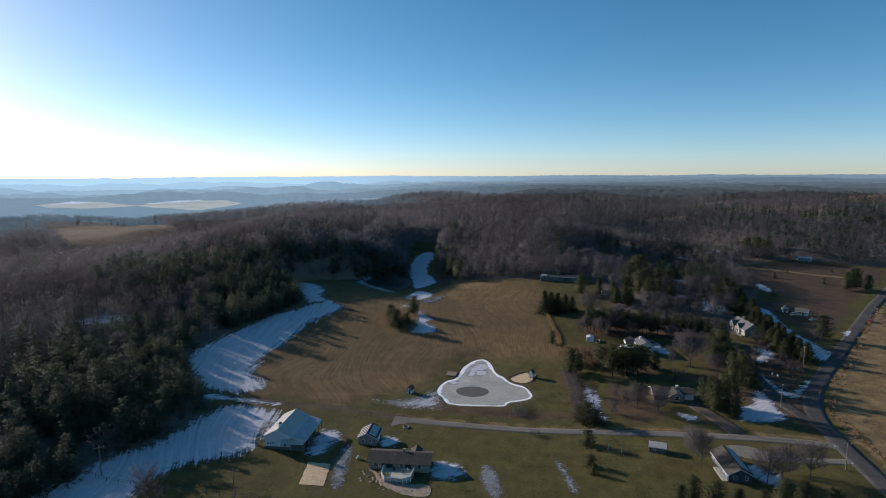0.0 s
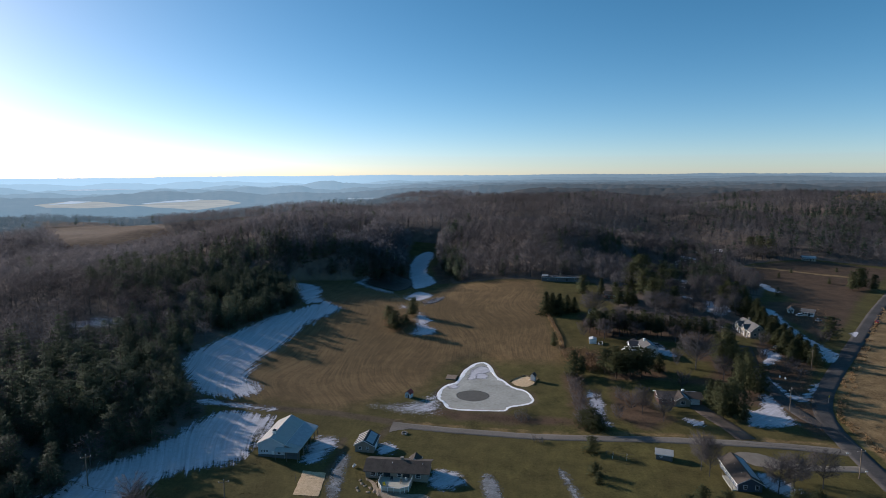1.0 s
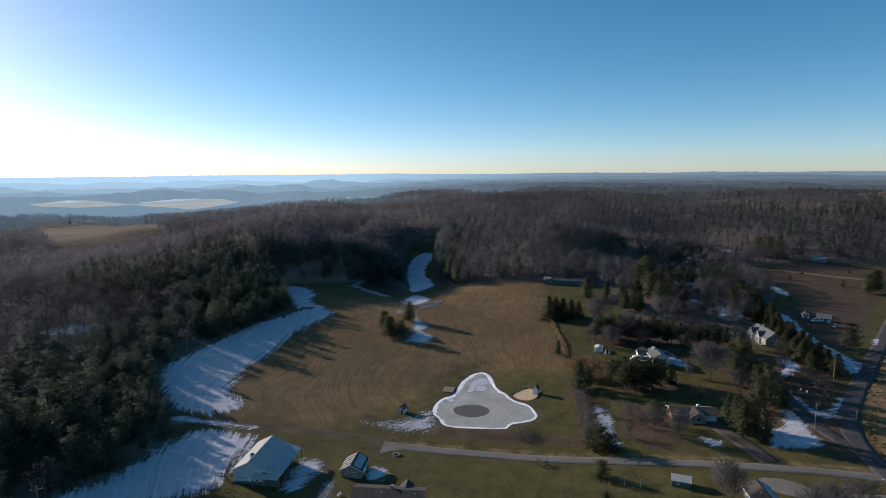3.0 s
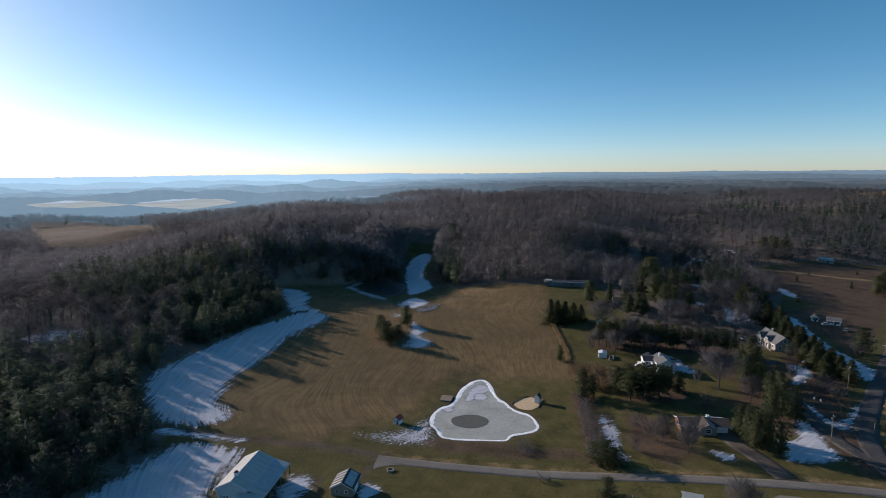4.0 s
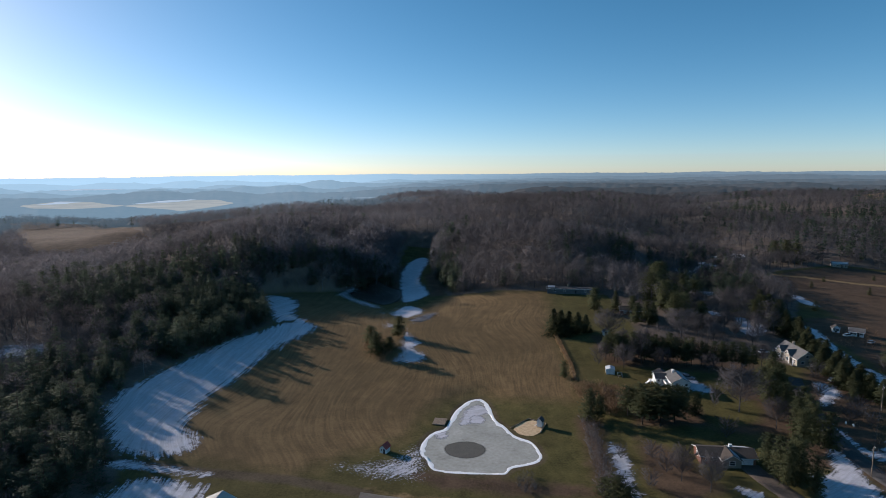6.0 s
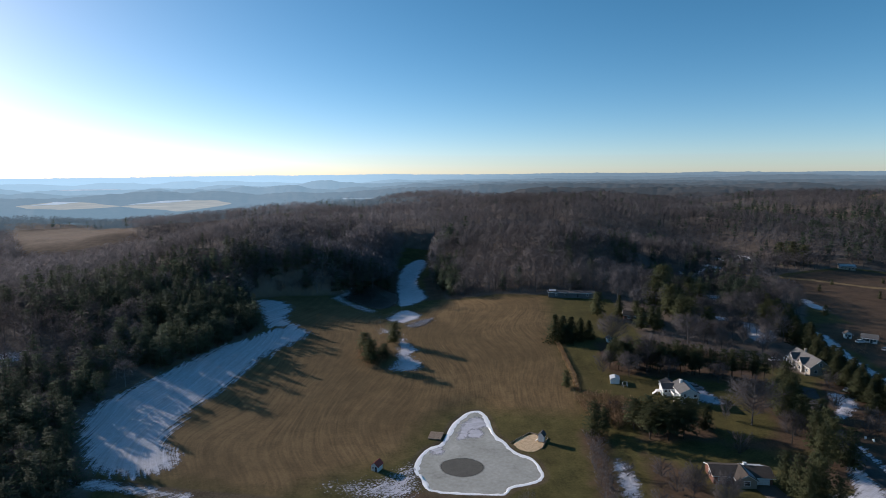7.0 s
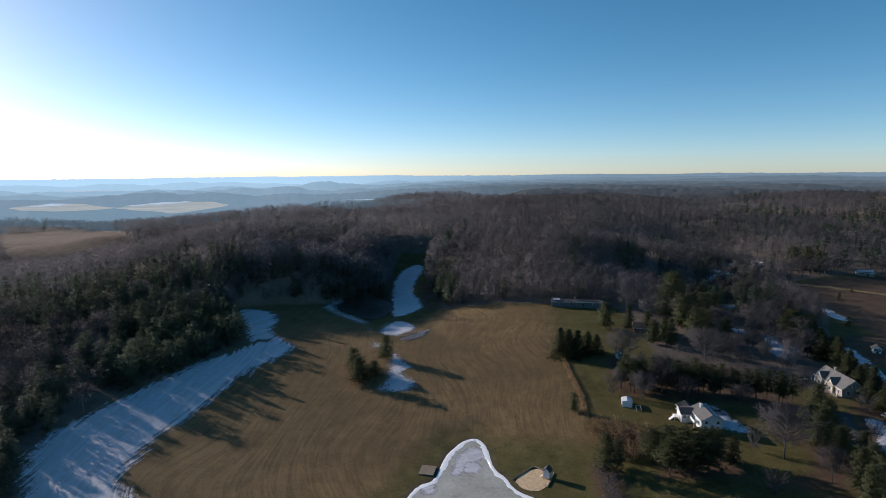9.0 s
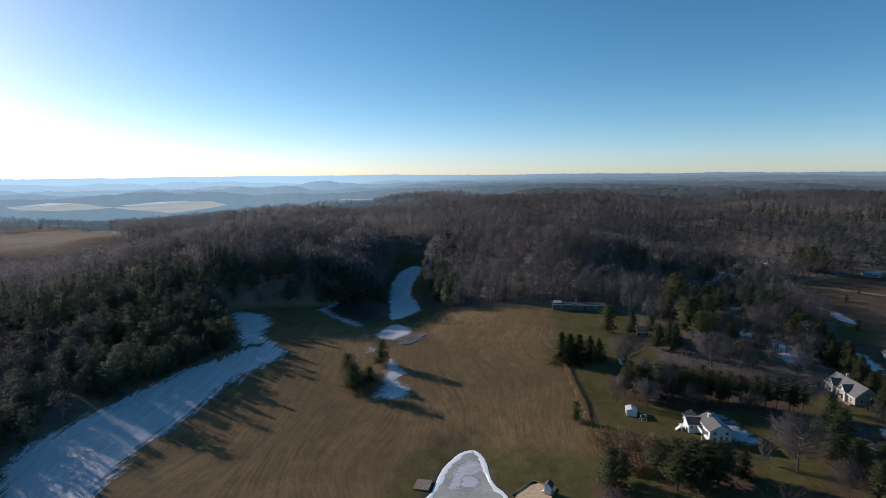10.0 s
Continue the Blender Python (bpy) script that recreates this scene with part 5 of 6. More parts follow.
plant(BARES, [(62, 292.5, 10, 1.1), (80, 290.5, 9, 1.1), (47, 293, 11, 1.1), (86, 244, 11, 1.0), (46.3, 327, 15, 1.3), (81, 333, 15.5, 1.35), (90, 338, 12, 1.2), (113.3, 365, 20, 0.95), (115.6, 333, 13, 0.85), (55, 298, 13, 1.0), (79, 256, 17, 1.25), (40.5, 301, 9, 0.9), (132, 392, 15, 0.8), (107, 338, 9, 0.9), (53, 205, 11, 0.85), (47, 210, 11, 0.8), (56.1, 168.5, 12, 0.75), (55, 172, 12, 0.75), (71, 161, 10.5, 1.0), (84, 165, 11.5, 1.0), (76, 163.5, 10.5, 1.0), (56, 304, 14, 0.8), (49, 309, 12, 0.8), (98, 345, 10, 0.9), (104, 300, 11, 0.8), (100, 372, 14, 0.9), (95, 331, 10, 1.1), (105, 346, 12, 1.0), (120, 349, 11, 0.9), (110, 325, 9, 1.0)])
plant(BUSHES, [(113, 252, 4.8, 1.2), (117, 256, 4.8, 1.2), (121, 261, 4.4, 1.2), (118, 250, 4.0, 1.2), (50, 217, 5.6, 1.1), (42, 222, 4.8, 1.2), (44, 214, 6.4, 0.9), (80, 168, 7.2, 1.0), (37, 296, 7.2, 0.85), (40, 258, 4.8, 1.0), (36, 264, 4.0, 1.0), (57, 213, 6.4, 0.9), (68, 236, 6.4, 0.9), (72, 259.5, 7.2, 0.6), (152, 300, 6.4, 0.9), (-91, 131, 7.2, 0.9), (-86, 128, 6.4, 0.9), (120, 290, 6.4, 0.9), (112, 270, 5.6, 0.9), (118, 262, 4.8, 1.0), (33, 222, 4.0, 1.0), (38, 206, 4.8, 1.0)])

# brush: low dry growth along edges
BRUSH_TUFT = [bare_tree(rng, 4, 46, 3, 0.6, 0.5, 0.034) for _ in range(4)]


REED_TUFT = [(np.zeros((0, 3)), tri_soup([sliver((0.35 * rng.normal(), 0.35 * rng.normal(), -0.05), (0.45 * rng.normal(), 0.45 * rng.normal(), 0.6 + 0.5 * rng.random()), 0.10, rng) for _ in range(34)])) for _ in range(4)]


def brush_patch(poly, n, lo, hi, label, mat=BRUSH):
    px, py = np.array(poly).T
    x, y = rng.uniform(px.min(), px.max(), n * 4), rng.uniform(py.min(), py.max(), n * 4)
    k = sdf(poly, x, y) > 0
    x, y = x[k][:n], y[k][:n]
    m = len(x)
    rows = np.stack([x, y, ground(x, y) - 0.05, rng.uniform(lo, hi, m), rng.uniform(0, 6.28, m), rng.uniform(0.2, 1, m), rng.integers(0, 4, m), rng.uniform(0.9, 1.5, m)], 1)
    scatter("brush", REED_TUFT if mat is REEDS else BRUSH_TUFT, rows, [mat, mat], label, "brush")


brush_patch([(-156, 384), (-138, 399), (-114, 413), (-108, 432), (-122, 448), (-150, 432), (-172, 404)], 620, 2.2, 5.5, "leafless undergrowth at the foot of a wooded slope", TWIG)
brush_patch([(-38, 411), (-9, 417), (18, 412), (60, 409), (62, 420), (20, 427), (-36, 426)], 460, 1.8, 4.5, "leafless undergrowth where woods meet a field", TWIG)
brush_patch([(60, 318), (98, 312), (104, 344), (74, 346), (62, 336)], 260, 1.4, 3.6, "brown undergrowth among yard trees", TWIG)
brush_patch([(-68, 304), (-62, 293), (-54, 296), (-52, 306), (-58, 315), (-66, 314)], 170, 1.2, 3.0, "dark reddish brush under a clump of pines")
brush_patch([(23, 272), (34, 273), (45, 267), (44, 256), (35, 250), (28, 254)], 520, 1.4, 3.8, "rust-tan dry weeds at the edge of a field")
brush_patch([(24, 245), (28, 245), (29, 200), (24, 200)], 260, 1.2, 3.2, "tangled dry brush along a lot line", TWIG)
brush_patch([(-104, 409), (-100, 421), (-80, 430), (-70, 412), (-69, 396), (-79, 387), (-92, 396)], 160, 0.7, 1.8, "dark leafless brush in a shaded hollow", TWIG)
brush_patch([(-62, 306), (-46, 318), (-44, 300), (-50, 288), (-62, 290)], 130, 0.8, 2.2, "reddish brush under a clump of pines")
brush_patch([(122.5, 229.5), (124.5, 229), (136, 244), (148.5, 263), (172.5, 299), (204.5, 346), (229, 382), (227, 383), (202.5, 348), (170.5, 301.5), (146.3, 266), (133, 248.5)], 900, 0.5, 1.1, "tan dry grass along a roadside ditch", REEDS)
brush_patch([(111, 176), (113, 176), (115, 213), (123, 227), (121, 228), (112, 212), (110.5, 196)], 160, 0.4, 0.8, "tan dry grass beside a road", REEDS)
brush_patch([(98, 205), (102, 200), (112, 226), (110, 236), (106, 226), (100, 215)], 120, 0.5, 1.2, "dark dry weeds on a verge between roads")
brush_patch([(112, 232), (126, 256), (122, 268), (111, 262)], 110, 0.8, 2.0, "brown brush beside a road junction")
brush_patch([(2.1, 205.6), (3.6, 209.5), (6.7, 210.2), (7.7, 201.0), (4.9, 198.8), (2.5, 202.2)], 110, 0.7, 1.7, "dark heap of dry brush below the pond bank", BARK)
brush_patch([(-53, 354), (-43, 363), (-38, 355), (-47, 343), (-56, 348)], 90, 0.6, 1.4, "brown brush beside a snowy farm track")
brush_patch([(150, 345), (175, 365), (185, 372), (180, 340), (160, 325)], 120, 0.7, 2.0, "brown brush round a far yard")


def lawn_tufts(n):
    """Dry tufts and leaves that roughen the mown grass."""
    tuft = [(np.zeros((0, 3)), tri_soup([sliver((0.5 * rng.normal(), 0.5 * rng.normal(), -0.05), (0.7 * rng.normal(), 0.7 * rng.normal(), 0.5 + 0.5 * rng.random()), 0.16, rng) for _ in range(9)])) for _ in range(4)]
    x, y = rng.uniform(-100, 104, n * 3), 132 + 170 * rng.random(n * 3) ** 1.6
    k = (sdf(OPEN, x, y) > 2) & (sdf(POND_LINE, x, y) < -2) & (value_noise(x / 7, y / 7, 44) > 0.45) & ((y < 205) | (x > 28))
    for line in (LANE, MAIN_ROAD, SIDE_ROAD, TRACK):
        k &= line_distance(line, x, y) > 3.4
    x, y = x[k][:n], y[k][:n]
    m = len(x)
    rows = np.stack([x, y, surface(x, y), rng.uniform(0.08, 0.26, m), rng.uniform(0, 6.28, m), rng.uniform(0, 1, m) ** 1.5, rng.integers(0, 4, m), rng.uniform(0.9, 1.6, m)], 1)
    scatter("lawn_tufts", tuft, rows, [TUFTS, TUFTS], "dry grass tufts and fallen leaves on the lawns", "grass")


lawn_tufts(5500)

# ---- building materials ----
WHITE = material("white_siding", [(0.60, 0.60, 0.59), (0.74, 0.74, 0.73)], 0.6, 0.6, 0.0)
TRIM = material("white_trim", [(0.70, 0.70, 0.69), (0.82, 0.82, 0.81)], 1.5, 0.5)
STEEL_LIGHT = material("light_steel_siding", [(0.50, 0.52, 0.55), (0.60, 0.62, 0.65)], 0.5, 0.45, 0.0)
STEEL_ROOF = material("grey_steel_roof", [(0.40, 0.385, 0.36), (0.49, 0.475, 0.45)], 0.4, 0.6, 0.0, 0.0, 8, 0.15)
SHINGLE_GREY = material("grey_shingles", [(0.095, 0.092, 0.090), (0.155, 0.15, 0.146)], 0.7, 0.9, 0.02)
SHINGLE_BROWN = material("brown_shingles", [(0.045, 0.037, 0.031), (0.095, 0.078, 0.067)], 0.7, 0.9, 0.02)
SHINGLE_DARK = material("dark_shingles", [(0.055, 0.05, 0.05), (0.11, 0.10, 0.10)], 0.7, 0.9, 0.02)
SLATE = material("slate_siding", [(0.09, 0.095, 0.10), (0.14, 0.145, 0.15)], 0.7, 0.7)
TAN = material("tan_siding", [(0.22, 0.185, 0.15), (0.31, 0.265, 0.22)], 0.7, 0.7)
BEIGE = material("beige_stone", [(0.27, 0.235, 0.195), (0.40, 0.35, 0.29)], 1.0, 0.85, 0.02)
NAVY = material("dark_blue_siding", [(0.045, 0.06, 0.085), (0.085, 0.105, 0.14)], 0.7, 0.6)
BRICK_RED = material("red_brick", [(0.13, 0.058, 0.04), (0.21, 0.10, 0.07)], 1.2, 0.85, 0.01)
RED = material("red_roof", [(0.30, 0.045, 0.035), (0.42, 0.085, 0.06)], 1.2, 0.6)
WOOD = material("weathered_wood", [(0.17, 0.125, 0.09), (0.30, 0.235, 0.18)], 1.5, 0.85, 0.01)
DECKING = material("pale_decking", [(0.36, 0.35, 0.29), (0.48, 0.46, 0.39)], 1.0, 0.8, 0.01)
GLASS = material("window_glass", [(0.02, 0.025, 0.03), (0.04, 0.045, 0.05)], 1.0, 0.08, 0, 0, 8, 0.6)
DARK = material("dark_paint", [(0.02, 0.02, 0.022), (0.05, 0.05, 0.055)], 1.0, 0.5)
ROOF_SNOW = material("roof_snow", [(0.30, 0.31, 0.33), (0.46, 0.47, 0.49)], 0.8, 0.6, 0.03)
STONE = material("fieldstone", [(0.17, 0.125, 0.09), (0.44, 0.35, 0.26)], 1.1, 0.9, 0.05)
POLE = material("pole_wood", [(0.13, 0.10, 0.075), (0.22, 0.175, 0.135)], 1.5, 0.9)
YELLOW = material("yellow_paint", [(0.65, 0.42, 0.03), (0.75, 0.50, 0.05)], 1.0, 0.5)


def window(root, x, y, z, w, h, side):
    """A framed window proud of a wall; side: 'x+', 'x-', 'y+' or 'y-', the way that it faces."""
    s = 1 if side[1] == "+" else -1
    fr = bmesh.new()
    bars = ((-w / 2 - .09, w / 2 + .09, -h / 2 - .09, -h / 2), (-w / 2 - .09, w / 2 + .09, h / 2, h / 2 + .09), (-w / 2 - .09, -w / 2, -h / 2, h / 2), (w / 2, w / 2 + .09, -h / 2, h / 2), (-w / 2, w / 2, -.025, .025))
    for a, b, c, d in bars:
        lo, hi = sorted((0.0, s * 0.07))
        if side[0] == "y":
            add_box(fr, x + a, x + b, y + lo, y + hi, z + c, z + d)
        else:
            add_box(fr, x + lo, x + hi, y + a, y + b, z + c, z + d)
    f = part("window", fr, TRIM, root)
    lo, hi = sorted((s * 0.005, s * 0.03))
    g = box(x - w / 2, x + w / 2, y + lo, y + hi, z - h / 2, z + h / 2) if side[0] == "y" else box(x + lo, x + hi, y - w / 2, y + w / 2, z - h / 2, z + h / 2)
    part("pane", g, GLASS, f)


def door(root, x, y, z, w, h, side, mat=TRIM, name="door"):
    s = 1 if side[1] == "+" else -1
    lo, hi = sorted((0.0, s * 0.06))
    bm = bmesh.new()
    rows = 4 if w > 2 else 2
    for k in range(rows):
        a, b = z + h * k / rows + .02, z + h * (k + 1) / rows - .02
        if side[0] == "y":
            add_box(bm, x - w / 2, x + w / 2, y + lo, y + hi, a, b, 0.01)
        else:
            add_box(bm, x + lo, x + hi, y - w / 2, y + w / 2, a, b, 0.01)
    part(name, bm, mat, root)


def gable_block(root, x0, x1, y0, y1, eave, rise, wall, roof, axis="y", over=0.45, base=0.0, snow=None, trim=True, ridge_at=0.5):
    """Walls and a pitched roof; the ridge runs along axis. snow: 0 or 1, the slope that lies under snow."""
    a0, a1, b0, b1 = (x0, x1, y0, y1) if axis == "y" else (y0, y1, x0, x1)
    m = a0 + (a1 - a0) * ridge_at
    part("wall", prism([(a0, base - 0.6), (a1, base - 0.6), (a1, base + eave), (m, base + eave + rise), (a0, base + eave)], axis, b0, b1), wall, root)
    th = 0.16
    for k, a in enumerate((a0, a1)):
        s = -1 if k == 0 else 1
        half = abs(a - m)
        slope = rise / half
        e = a + s * over
        z_e = base + eave - slope * over
        pts = [(m, base + eave + rise + 0.02), (e, z_e + 0.02), (e, z_e + th), (m, base + eave + rise + th + 0.02)]
        part("roof", prism(pts, axis, b0 - over, b1 + over), roof, root)
        if trim:
            lo, hi = sorted((e, e + s * 0.05))
            part("gutter", box(lo, hi, b0 - over, b1 + over, z_e - 0.06, z_e + 0.12) if axis == "y" else box(b0 - over, b1 + over, lo, hi, z_e - 0.06, z_e + 0.12), TRIM, root)
        if snow == k:
            q = m + s * half * 0.22
            edge = a - s * half * 0.08
            t0, t1 = base + eave + rise - slope * half * 0.22 + th + 0.03, base + eave + slope * half * 0.08 + th + 0.03
            part("roof_snow", prism([(q, t0), (edge, t1), (edge, t1 + 0.07), (q, t0 + 0.07)], axis, b0 + 0.3, b1 - 0.2), ROOF_SNOW, root, "thin snow on the shaded roof slope")
    if trim:
        for b in (b0 - over - 0.04, b1 + over):
            for a, s in ((a0, -1), (a1, 1)):
                slope = rise / abs(a - m)
                e, z_e = a + s * over, base + eave - slope * over
                part("bargeboard", prism([(m, base + eave + rise - 0.05), (e, z_e - 0.06), (e, z_e + 0.12), (m, base + eave + rise + 0.13)], axis, b, b + 0.04), TRIM, root)


def chimney(root, x, y, z0, z1, mat=BRICK_RED):
    bm = box(x - .4, x + .4, y - .35, y + .35, z0, z1)
    add_box(bm, x - .48, x + .48, y - .43, y + .43, z1, z1 + .12)
    part("chimney", bm, mat, root)


# big pole barn
barn = thing("pole_barn", -68.7, 169.8, 0, "large pale steel pole barn with a grey metal roof and lean-to", "barn")
gable_block(barn, -4.0, 4.0, -8.2, 7.5, 4.3, 1.9, STEEL_LIGHT, STEEL_ROOF, over=0.3)
for k in range(6):
    part("post", box(8.3, 8.5, -8.0 + k * 3.18, -7.8 + k * 3.18, -0.6, 2.8), POLE, barn)
part("wall", box(4.02, 8.4, -8.0, -7.9, -0.6, 3.0), SLATE, barn, "dark lower wall under the lean-to")
part("header", box(8.28, 8.52, -8.2, 8.2, 2.5, 2.78), WOOD, barn)
part("lean_to_snow", prism([(4.4, 4.24), (8.5, 3.08), (8.5, 3.13), (4.4, 4.29)], "y", -6.6, 7.8), ROOF_SNOW, barn, "thin snow on the shaded lean-to roof")
part("porch_roof", prism([(-8.22, 3.3), (-9.9, 2.7), (-9.9, 2.82), (-8.22, 3.42)], "x", 1.6, 8.8), STEEL_ROOF, barn)
for x in (1.8, 5.2, 8.5):
    part("post", box(x - .08, x + .08, -9.8, -9.64, -0.6, 2.72), POLE, barn)
part("roof", prism([(3.9, 4.12), (8.8, 2.76), (8.8, 2.92), (3.9, 4.30)], "y", -8.4, 7.8), STEEL_ROOF, barn)
part("wainscot", box(-4.06, 4.0, -8.3, -8.21, -0.6, 1.0), SLATE, barn, "grey lower band of the barn wall")
for k in range(8):
    for s in (-1, 1):
        part("roof_seam", prism([(s * 0.15, 6.32), (s * 4.2, 4.40), (s * 4.2, 4.44), (s * 0.15, 6.36)], "y", -7.9 + k * 1.95, -7.85 + k * 1.95), STEEL_ROOF, barn)
cup = part("cupola", box(-0.4, 0.4, -5.9, -5.1, 5.9, 7.2), WHITE, barn, "small white roof cupola")
cap = bmesh.new()
bmesh.ops.create_cone(cap, cap_ends=True, segments=4, radius1=0.75, radius2=0.02, depth=0.5, matrix=Matrix.Translation((0, -5.5, 7.45)) @ Matrix.Rotation(math.pi / 4, 4, 'Z'))
part("cap", cap, SHINGLE_DARK, cup)
for x in (-2.9, -2.1, -1.3):
    window(barn, x, -8.2, 2.0, 0.5, 0.55, "y-")
door(barn, 0.6, -8.2, 0, 1.0, 2.1, "y-")
window(barn, 2.4, -8.2, 1.7, 0.8, 1.0, "y-")
door(barn, 4.0, 0, 0, 3.0, 2.3, "x+", TRIM, "overhead_door")

# garage beside the barn
gar = thing("garage", -43.2, 173.8, 0, "tan garage with ribbed metal roof and white trim", "garage")
gable_block(gar, -2.9, 2.9, -3.5, 3.6, 2.4, 1.5, TAN, SHINGLE_DARK, snow=1, over=0.35)
for k in range(5):
    part("roof_seam", prism([(-0.2, 3.95), (-3.1, 2.45), (-3.1, 2.53), (-0.2, 4.03)], "y", -3.6 + k * 1.55, -3.1 + k * 1.55), STEEL_ROOF, gar, "pale metal roof strip")
window(gar, -1.2, -3.5, 1.4, 0.7, 0.8, "y-")
window(gar, 1.1, -3.5, 1.4, 0.7, 0.8, "y-")
door(gar, 2.9, 0, 0, 2.6, 2.1, "x+", TRIM, "overhead_door")

# ranch house with a deck
lodge = thing("ranch_house", -30.3, 159.5, 0.5, "long low tan ranch house with a brown shingle roof", "house")
gable_block(lodge, -8.7, 8.7, -3.7, 3.7, 2.6, 1.35, TAN, SHINGLE_BROWN, axis="x", over=0.6, trim=False)
gable_block(lodge, 2.6, 5.4, 2.6, 5.4, 2.5, 1.0, TAN, SHINGLE_BROWN, axis="y", over=0.4)
for x, w in ((-6.5, 1.2), (-4.6, 1.2), (0.8, 1.0), (6.0, 1.2)):
    window(lodge, x, -3.7, 1.6, w, 1.0, "y-")
for x in (-2.6, 2.8):
    door(lodge, x, -3.7, 0.25, 1.8, 2.0, "y-", GLASS, "patio_door")
window(lodge, 8.7, 0, 1.6, 1.2, 1.1, "x+")
chimney(lodge, 0.9, 0.6, 3.4, 4.6, TAN)
for x in (-1.5, 7.0):
    part("roof_vent", rod((x, -1.2, 3.3), (x, -1.2, 3.95), 0.09), TRIM, lodge)
deck = thing("deck", -29.8, 152.7, 1.5, "pale wooden deck with rounded railing behind a house", "deck", z=gz(-30, 153) + 0.2)
part("platform", prism([(-4.6, 3.2), (-4.6, -1.0), (-3.2, -3.6), (1.8, -3.9), (3.9, -2.6), (4.2, 3.2)], "z", 0.45, 0.62), DECKING, deck)
rail = [(-4.6, 2.6), (-4.6, -1.0), (-3.2, -3.6), (1.8, -3.9), (3.9, -2.6), (4.2, 2.6)]
for (ax, ay), (bx, by) in zip(rail, rail[1:]):
    part("rail", rod((ax, ay, 1.5), (bx, by, 1.5), 0.07), TRIM, deck)
    part("rail_panel", prism([(ax, ay), (bx, by), (bx + .02, by + .05), (ax + .02, ay + .05)], "z", 0.55, 1.35), DECKING, deck)
    part("skirt", prism([(ax, ay), (bx, by), (bx + .03, by + .07), (ax + .03, ay + .07)], "z", -0.9, 0.45), WOOD, deck)
    n = max(2, int(math.hypot(bx - ax, by - ay) / 1.4))
    for k in range(n):
        x, y = ax + (bx - ax) * k / n, ay + (by - ay) * k / n
        part("post", box(x - .06, x + .06, y - .06, y + .06, -0.8, 1.58), TRIM, deck)
for k, (x, y, w, mat, lab) in enumerate(((-1.5, 1.5, 0.7, DARK, "dark covered barbecue grill on a deck"), (1.4, 0.3, 0.6, WOOD, "small wooden deck chair"), (-2.8, -1.6, 0.7, YELLOW, "small yellow deck chair"), (2.6, 1.6, 0.6, WHITE, "small white deck chair"))):
    ch = thing("barbecue_grill" if mat is DARK else "deck_chair", -29.8 + x, 152.7 + y, 20 * k, lab, "grill" if mat is DARK else "chair", z=gz(-30, 153) + 0.82)
    part("seat", box(-w / 2, w / 2, -w / 2, w / 2, 0.34, 0.44, 0.02), mat, ch)
    part("backrest", box(-w / 2, w / 2, w / 2 - .08, w / 2, 0.44, 0.95, 0.02), mat, ch)
    for a in (-1, 1):
        for b in (-1, 1):
            part("leg", box(a * (w / 2 - .06) - .03, a * (w / 2 - .06) + .03, b * (w / 2 - .06) - .03, b * (w / 2 - .06) + .03, 0, 0.34), mat, ch)
drape("stone_yard", [(-40, 156), (-36, 152.5), (-35, 148), (-27, 143), (-19, 143), (-20.5, 150), (-25, 149), (-34, 149.5), (-36, 154)], STONE, "rocky tan landscaped bank round a deck", "yard", 0.5, 0.10, 0.1)
for k in range(46):
    a = k * 2.399
    x, y = (-37.5 + 2.6 * math.sin(k * 1.7), 151.5 + 3.2 * math.cos(k * 2.3)) if k < 24 else (-27 + 7 * math.sin(k * 1.3), 147 + 2.0 * math.cos(k * 2.9))
    r = 0.25 + 0.25 * abs(math.sin(k * 5.1))
    bm = bmesh.new()
    bmesh.ops.create_icosphere(bm, subdivisions=1, radius=r)
    for v in bm.verts:
        v.co *= 0.8 + 0.35 * abs(math.sin(v.co.x * 7 + k + v.co.y * 5))
        v.co.z *= 0.6
    st = thing("boulder", x, y, k * 40, "rough tan landscape boulder beside a deck", "boulder", "boulders round the deck")
    part("stone", bm, STONE, st)

# low blue shed and dark blue house by the road
shed = thing("garden_shed", 46.4, 178.4, -14, "small blue-grey shed with a pale metal roof", "shed")
gable_block(shed, -2.3, 2.3, -1.6, 1.6, 1.9, 0.9, SLATE, STEEL_ROOF, axis="x", over=0.25)
door(shed, 2.3, 0, 0, 1.2, 1.8, "x+", TRIM)
window(shed, -0.8, -1.6, 1.2, 0.6, 0.6, "y-")

navy = thing("blue_house", 64.3, 168.2, 0, "dark blue house with white trim and brown shingle roof", "house")
gable_block(navy, -3.2, 2.9, -6.8, 6.8, 2.4, 1.6, NAVY, SHINGLE_BROWN, over=0.5)
part("roof_snow", prism([(0.5, 3.83), (2.9, 2.58), (2.9, 2.65), (0.5, 3.90)], "y", -5.6, 6.4), ROOF_SNOW, navy, "thin snow on the shaded roof slope")
for x in (-1.5, 1.5):
    window(navy, x, -7.0, 1.4, 0.8, 1.0, "y-")
for y in (-5.2, -2.6, 0, 2.6, 5.2):
    window(navy, -3.2, y, 1.4, 1.1, 1.1, "x-")
part("porch", box(-4.6, -3.22, -6.6, 1, -0.4, 0.2), DECKING, navy)
for y in (-6.4, -4.0, -1.6, 0.8):
    part("porch_post", box(-4.5, -4.4, y - .05, y + .05, 0.2, 1.1), WOOD, navy)
for y in (-3.5, 1.5):
    part("roof_vent", rod((-1.2, y, 3.2), (-1.2, y, 3.75), 0.09), TRIM, navy)

# ranch with red brick end and attached garage
brick_house = thing("brick_ranch", 62.7, 223.2, 0, "low ranch house with brown roof, brick end and white garage door", "house")
